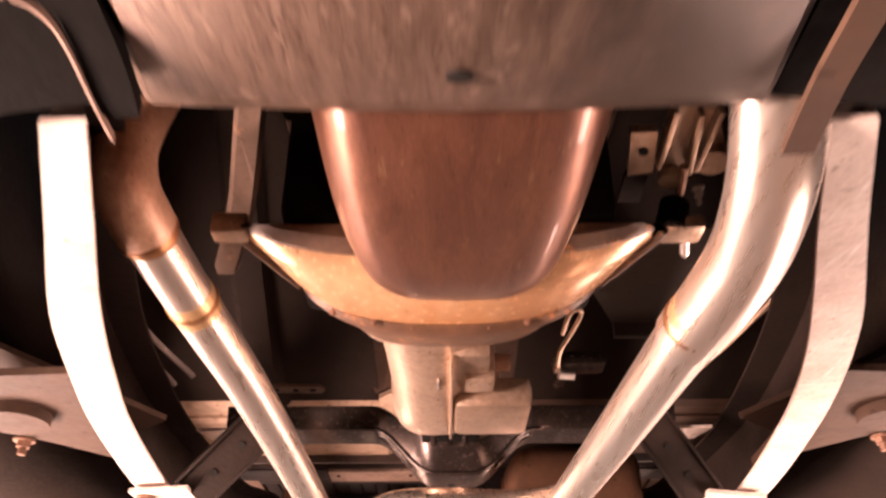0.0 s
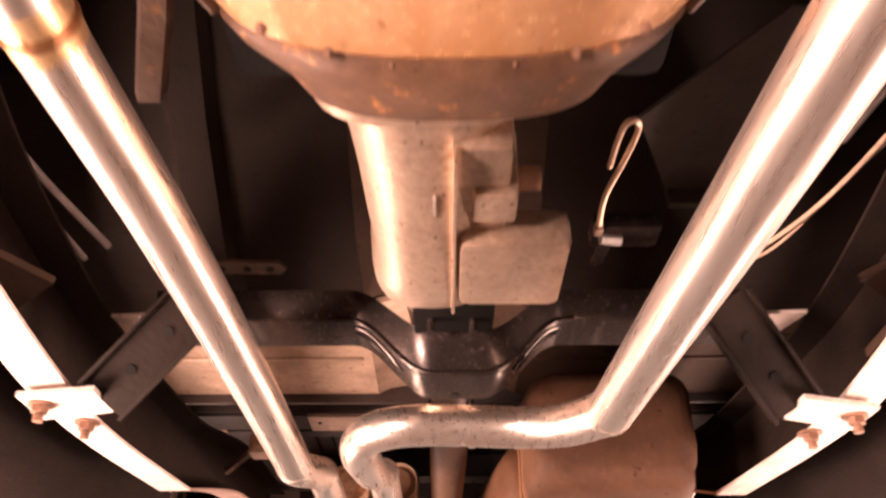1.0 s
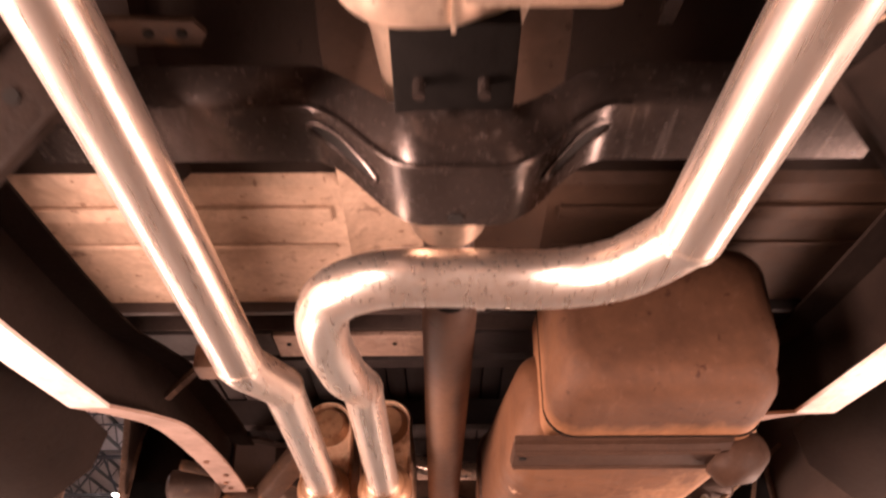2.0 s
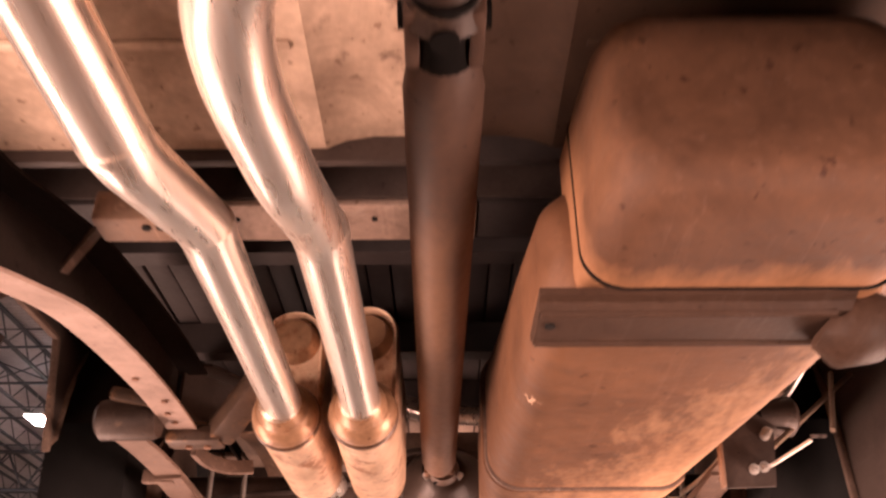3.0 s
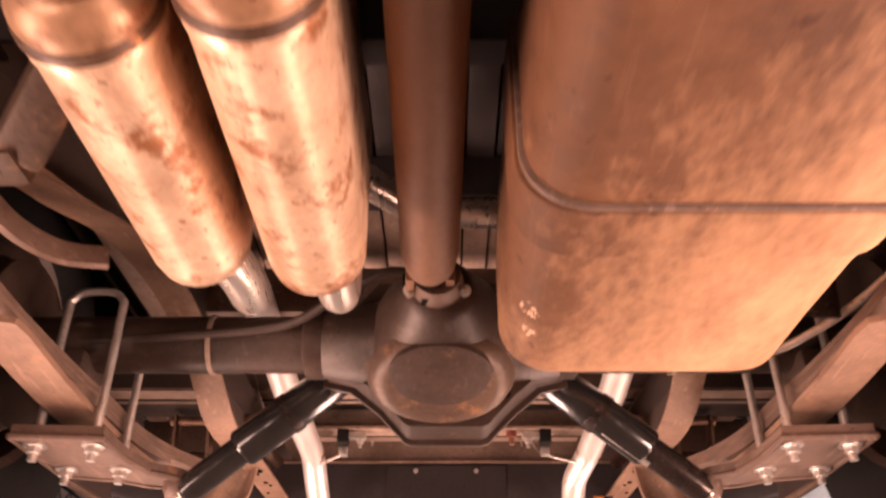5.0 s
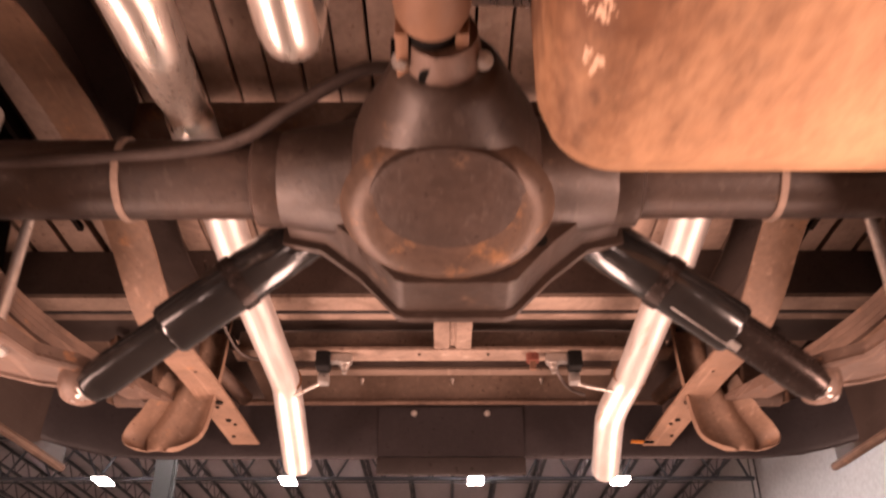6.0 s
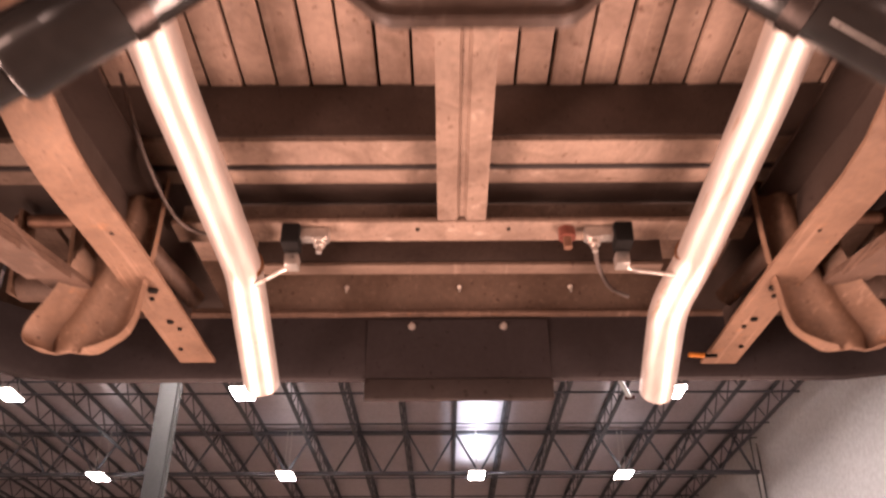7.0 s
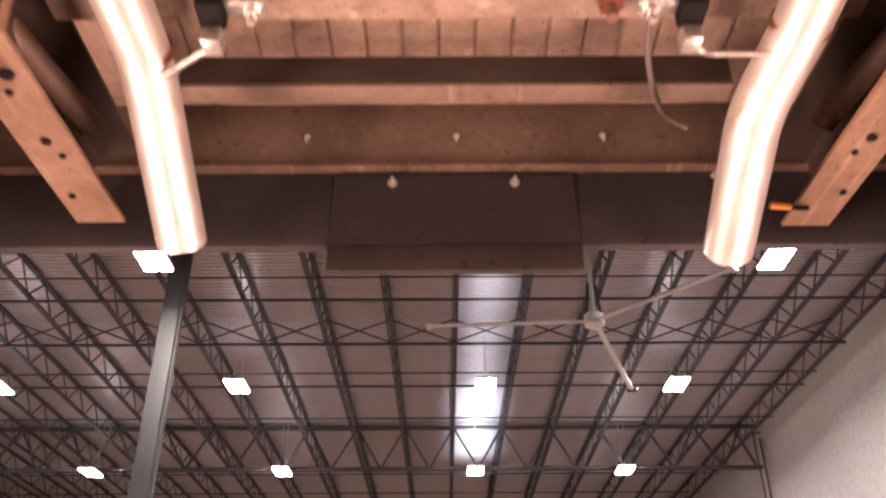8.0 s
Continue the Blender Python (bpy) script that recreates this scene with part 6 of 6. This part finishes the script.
def underfloor_wires():
    ob = thing("wiring_harness", (0.55, 1.5, 1.9), "loose thin wiring loom hanging under the cab floor", "wiring")
    for pts, m, r in (
        ([(0.56, 0.95, 1.98), (0.55, 1.15, 1.92), (0.49, 1.35, 1.88), (0.40, 1.46, 1.85)], CABLE_GREY, 0.006),
        ([(0.60, 1.0, 2.0), (0.57, 1.20, 1.92), (0.52, 1.38, 1.88)], CABLE_GREY, 0.004),
        ([(0.62, 1.28, 1.92), (0.545, 1.44, 1.865), (0.50, 1.54, 1.85), (0.455, 1.62, 1.85), (0.40, 1.67, 1.87)], CAB_TAN, 0.0035),
        ([(0.60, 1.36, 1.90), (0.53, 1.50, 1.86), (0.485, 1.60, 1.845), (0.43, 1.66, 1.85)], CAB_TAN, 0.0025),
        ([(-0.56, 1.15, 1.95), (-0.55, 1.35, 1.88), (-0.50, 1.60, 1.86)], CABLE_GREY, 0.006),
        ([(-0.60, 1.10, 1.96), (-0.58, 1.35, 1.88), (-0.54, 1.62, 1.85)], CABLE_GREY, 0.005)):
        part("cable", tube(glide(pts, 6), r, 8), m, ob)
    part("clip", box(0.40, 0.412, 1.45, 1.462, 1.845, 1.86, 0.003), CABLE_GREY, ob)


underfloor_wires()

BED_Z = 2.075


def truck_bed():
    ob = thing("truck_bed", (0.02, 4.0, 1.97), "ribbed steel pickup bed floor seen from below", "truck bed", "truck underside")
    x, k = -0.66, 0
    while x < 0.68:
        z = BED_Z + 0.004 * (k % 2)
        part("floor_rib", box(x, x + 0.0475, 2.84, 3.775, z, BED_Z + 0.02, 0.004), BED_DARK, ob, "dark front run of a floor rib")
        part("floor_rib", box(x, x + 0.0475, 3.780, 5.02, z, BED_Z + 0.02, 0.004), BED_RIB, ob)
        x, k = x + 0.0515, k + 1
    for x0 in (-0.88, -0.808, -0.736, 0.70, 0.772, 0.844):
        for ya, yb in ((2.84, 3.40), (4.37, 5.02)):
            part("floor_rib", box(x0, x0 + 0.062, ya, yb, BED_Z, BED_Z + 0.02, 0.004), BED_RIB, ob)
    for ya, yb in ((2.80, 3.40), (4.37, 5.04)):
        for xa, xb in ((-0.92, -0.69), (0.73, 0.96)):
            part("floor_edge", box(xa, xb, ya, yb, BED_Z + 0.018, BED_Z + 0.03), DARK_UNDERCOAT, ob)
    for xa, xb in ((-0.94, -0.66), (0.70, 0.98)):
        part("wheel_house_top", box(xa, xb, 3.38, 4.40, 2.33, 2.34), DARK_UNDERCOAT, ob)
        inner = max(xa, -0.69) if xa < 0 else 0.71
        part("wheel_house_wall", box(inner, inner + 0.01, 3.38, 4.40, BED_Z - 0.01, 2.33), DARK_UNDERCOAT, ob)
        for yy in (3.385, 4.385):
            part("wheel_house_end", box(xa, xb, yy, yy + 0.01, BED_Z + 0.01, 2.33), DARK_UNDERCOAT, ob)
    part("floor_sheet", box(-0.68, 0.72, 2.80, 4.55, BED_Z + 0.018, BED_Z + 0.03), DARK_UNDERCOAT, ob, "bed floor between the ribs")
    part("floor_sheet", box(-0.68, 0.72, 4.553, 5.04, BED_Z + 0.007, BED_Z + 0.03), BED_RIB, ob, "weathered rear end of the bed floor")
    for y in (2.86, 3.32, 3.68):
        part("cross_sill", loft([[(xx, y + a, BED_Z - b) for a, b in ((0, 0), (0.012, 0.07), (0.06, 0.07), (0.072, 0))] for xx in (-0.62, 0.66)]), BED_DARK, ob)
    part("cross_sill", loft([[(xx, y, z) for y, z in ((4.498, BED_Z), (4.50, 1.973), (4.556, 1.973), (4.575, BED_Z))] for xx in (-0.90, 0.94)]), SILL_STEEL, ob)
    part("sill_face", loft([[(xx, y, z) for y, z in ((4.4935, BED_Z), (4.4945, 1.979), (4.4965, 1.979), (4.4955, BED_Z))] for xx in (-0.90, 0.94)]), BRACKET_BROWN, ob, "dull brown front face of the sill")
    part("sill_groove", box(-0.90, 0.94, 4.5575, 4.567, 1.9700, 1.9785, 0.001), BED_DARK, ob, "dark joint between the sill flanges")
    part("cross_sill_step", box(-0.90, 0.94, 4.569, 4.622, 1.984, 1.992, 0.002), SILL_STEEL, ob, "weathered second flange of the sill")
    # Plate added to show the shadowed gap ahead of the tail crossmember.
    part("cross_sill_face", box(-0.90, 0.94, 4.626, 4.755, 1.996, 2.004, 0.002), BRACKET_BROWN, ob, "brown plate standing in for a shaded gap")
    for side in (-1, 1):
        x = 0.02 + side * 0.93
        def out(s):
            pts = [(2.85, 1.66), (3.02, 1.66), (3.04, 2.0), (3.10, 2.05), (3.34, 2.05), (3.42, 1.80)] if s < 0 else [(2.85, 1.62), (3.44, 1.60)]
            for q in range(13):
                a = math.pi - math.pi * q / 12
                pts.append((3.885 + 0.44 * math.cos(a), 1.84 + 0.44 * math.sin(a)))
            pts += [(4.38, 1.76), (4.44, 1.77), (5.02, 1.79), (5.02, 2.6), (2.85, 2.6)]
            return pts
        part("bedside", plate(out(side), 0.012, "x", x), BRACKET_BROWN, ob, "dull brown inside of the bedside with a wheel arch")
        part("bedside_lip", tube([(x - side * 0.01, yy, zz) for yy, zz in out(side)[:-2]], 0.010, 8), BED_STEEL, ob, "rolled brown bedside edge")
        part("wheel_house", loft([[(x - side * u, 3.885 + 0.43 * math.cos(a), 1.88 + 0.42 * math.sin(a)) for u in (0.0, 0.15, 0.152, 0.0)][:4] for a in [math.pi * q / 10 for q in range(11)]], False), DARK_UNDERCOAT, ob, "dark wheel house")
    part("headboard", box(-0.9, 0.94, 2.83, 2.845, 2.02, 2.6), DARK_UNDERCOAT, ob)


truck_bed()


def rear_bumper():
    ob = thing("rear_valance", (0.03, 5.03, 1.80), "dark painted rear valance with a number plate panel", "bumper", "truck underside")
    part("backing_panel", box(-0.90, 0.96, 5.034, 5.044, 1.956, 2.09, 0.002), PANEL_BROWN, ob, "brown backing panel with three bolts")
    part("panel_rail", box(-0.345, 0.405, 4.872, 4.906, 1.976, 1.984, 0.002), PANEL_BROWN, ob, "folded rail above the panel")
    part("panel_rail_face", box(-0.345, 0.405, 4.872, 4.878, 1.986, 2.030, 0.002), BRACKET_BROWN, ob, "dark front face of the folded rail")
    part("panel_lip", box(-0.86, 0.92, 5.018, 5.07, 1.9505, 1.957, 0.002), SPRING_STEEL, ob, "thin folded lip")
    for x in (-0.195, 0.033, 0.257):
        part("bolt", hexbolt((x, 5.034, 2.018), (0, -0.5, -0.85), 0.0035, 0.010), ZINC, ob)
    prof = [(5.036, 1.952), (5.030, 1.90), (5.022, 1.828), (5.026, 1.818), (5.036, 1.814), (5.075, 1.84), (5.08, 1.952)]
    part("valance", loft([[(x, y - dy, z) for y, z in prof] for x, dy in ((-0.965, 0.40), (-0.94, 0.25), (-0.90, 0.15), (-0.86, 0.09), (-0.80, 0.03), (-0.70, 0.0), (0.76, 0.0), (0.86, 0.03), (0.92, 0.09), (0.96, 0.15), (1.0, 0.25), (1.025, 0.40))]), BUMPER_DARK, ob)
    part("plate_panel", loft([[(-0.148, y - d, z), (0.205, y - d, z), (0.205, y + 0.006, z), (-0.148, y + 0.006, z)] for y, z, d in ((5.033, 1.942, 0.004), (5.030, 1.90, 0.004), (5.0225, 1.815, 0.004))]), BUMPER_DARK, ob, "flat dark number plate panel")
    part("plate_base", box(-0.150, 0.207, 5.016, 5.03, 1.772, 1.813, 0.003), BED_DARK, ob, "dark lower plate edge")
    for x in (-0.062, 0.118):
        part("plate_bolt", hexbolt((x, 5.027, 1.926), (0, -1, 0), 0.005, 0.008), ZINC, ob)


rear_bumper()


def small_rear_things():
    ob = thing("red_reflector", (0.20, 4.66, 1.915), "small round red plastic plug under the crossmember", "plug")
    part("cap", disc((0.198, 4.667, 1.917), (0, 0, 1), 0.014, 0.018, 18), RED_PLASTIC, ob)
    part("stem", disc((0.198, 4.667, 1.900), (0, 0, 1), 0.007, 0.02, 12), BOLT_BROWN, ob)
    ob = thing("trailer_wire", (0.36, 4.85, 1.9), "loose trailer wiring with an orange connector", "wiring")
    part("cable", tube(glide([(0.25, 4.70, 1.93), (0.265, 4.78, 1.93), (0.30, 4.87, 1.93), (0.34, 4.90, 1.925)], 6), 0.004, 8), CABLE_GREY, ob)
    part("cable", tube(glide([(0.38, 4.95, 1.88), (0.43, 4.88, 1.91), (0.47, 4.80, 1.95), (0.50, 4.72, 1.97)], 6), 0.004, 8), CABLE_GREY, ob)
    part("connector", bar((0.445, 4.94, 1.826), (0.475, 4.945, 1.826), 0.007, 0.007, (0, 0, 1), 0.002), ORANGE_PLASTIC, ob, "orange connector")
    part("plug", bar((0.475, 4.945, 1.826), (0.50, 4.95, 1.828), 0.006, 0.006, (0, 0, 1), 0.001), RUBBER, ob)
    ob = thing("brake_cable", (-0.40, 4.55, 1.95), "thin loose cable hanging beside the rear rail", "cable")
    part("cable", tube(glide([(-0.42, 4.35, 1.97), (-0.415, 4.48, 1.92), (-0.40, 4.60, 1.90), (-0.36, 4.66, 1.91)], 6), 0.003, 8), CABLE_GREY, ob)


small_rear_things()
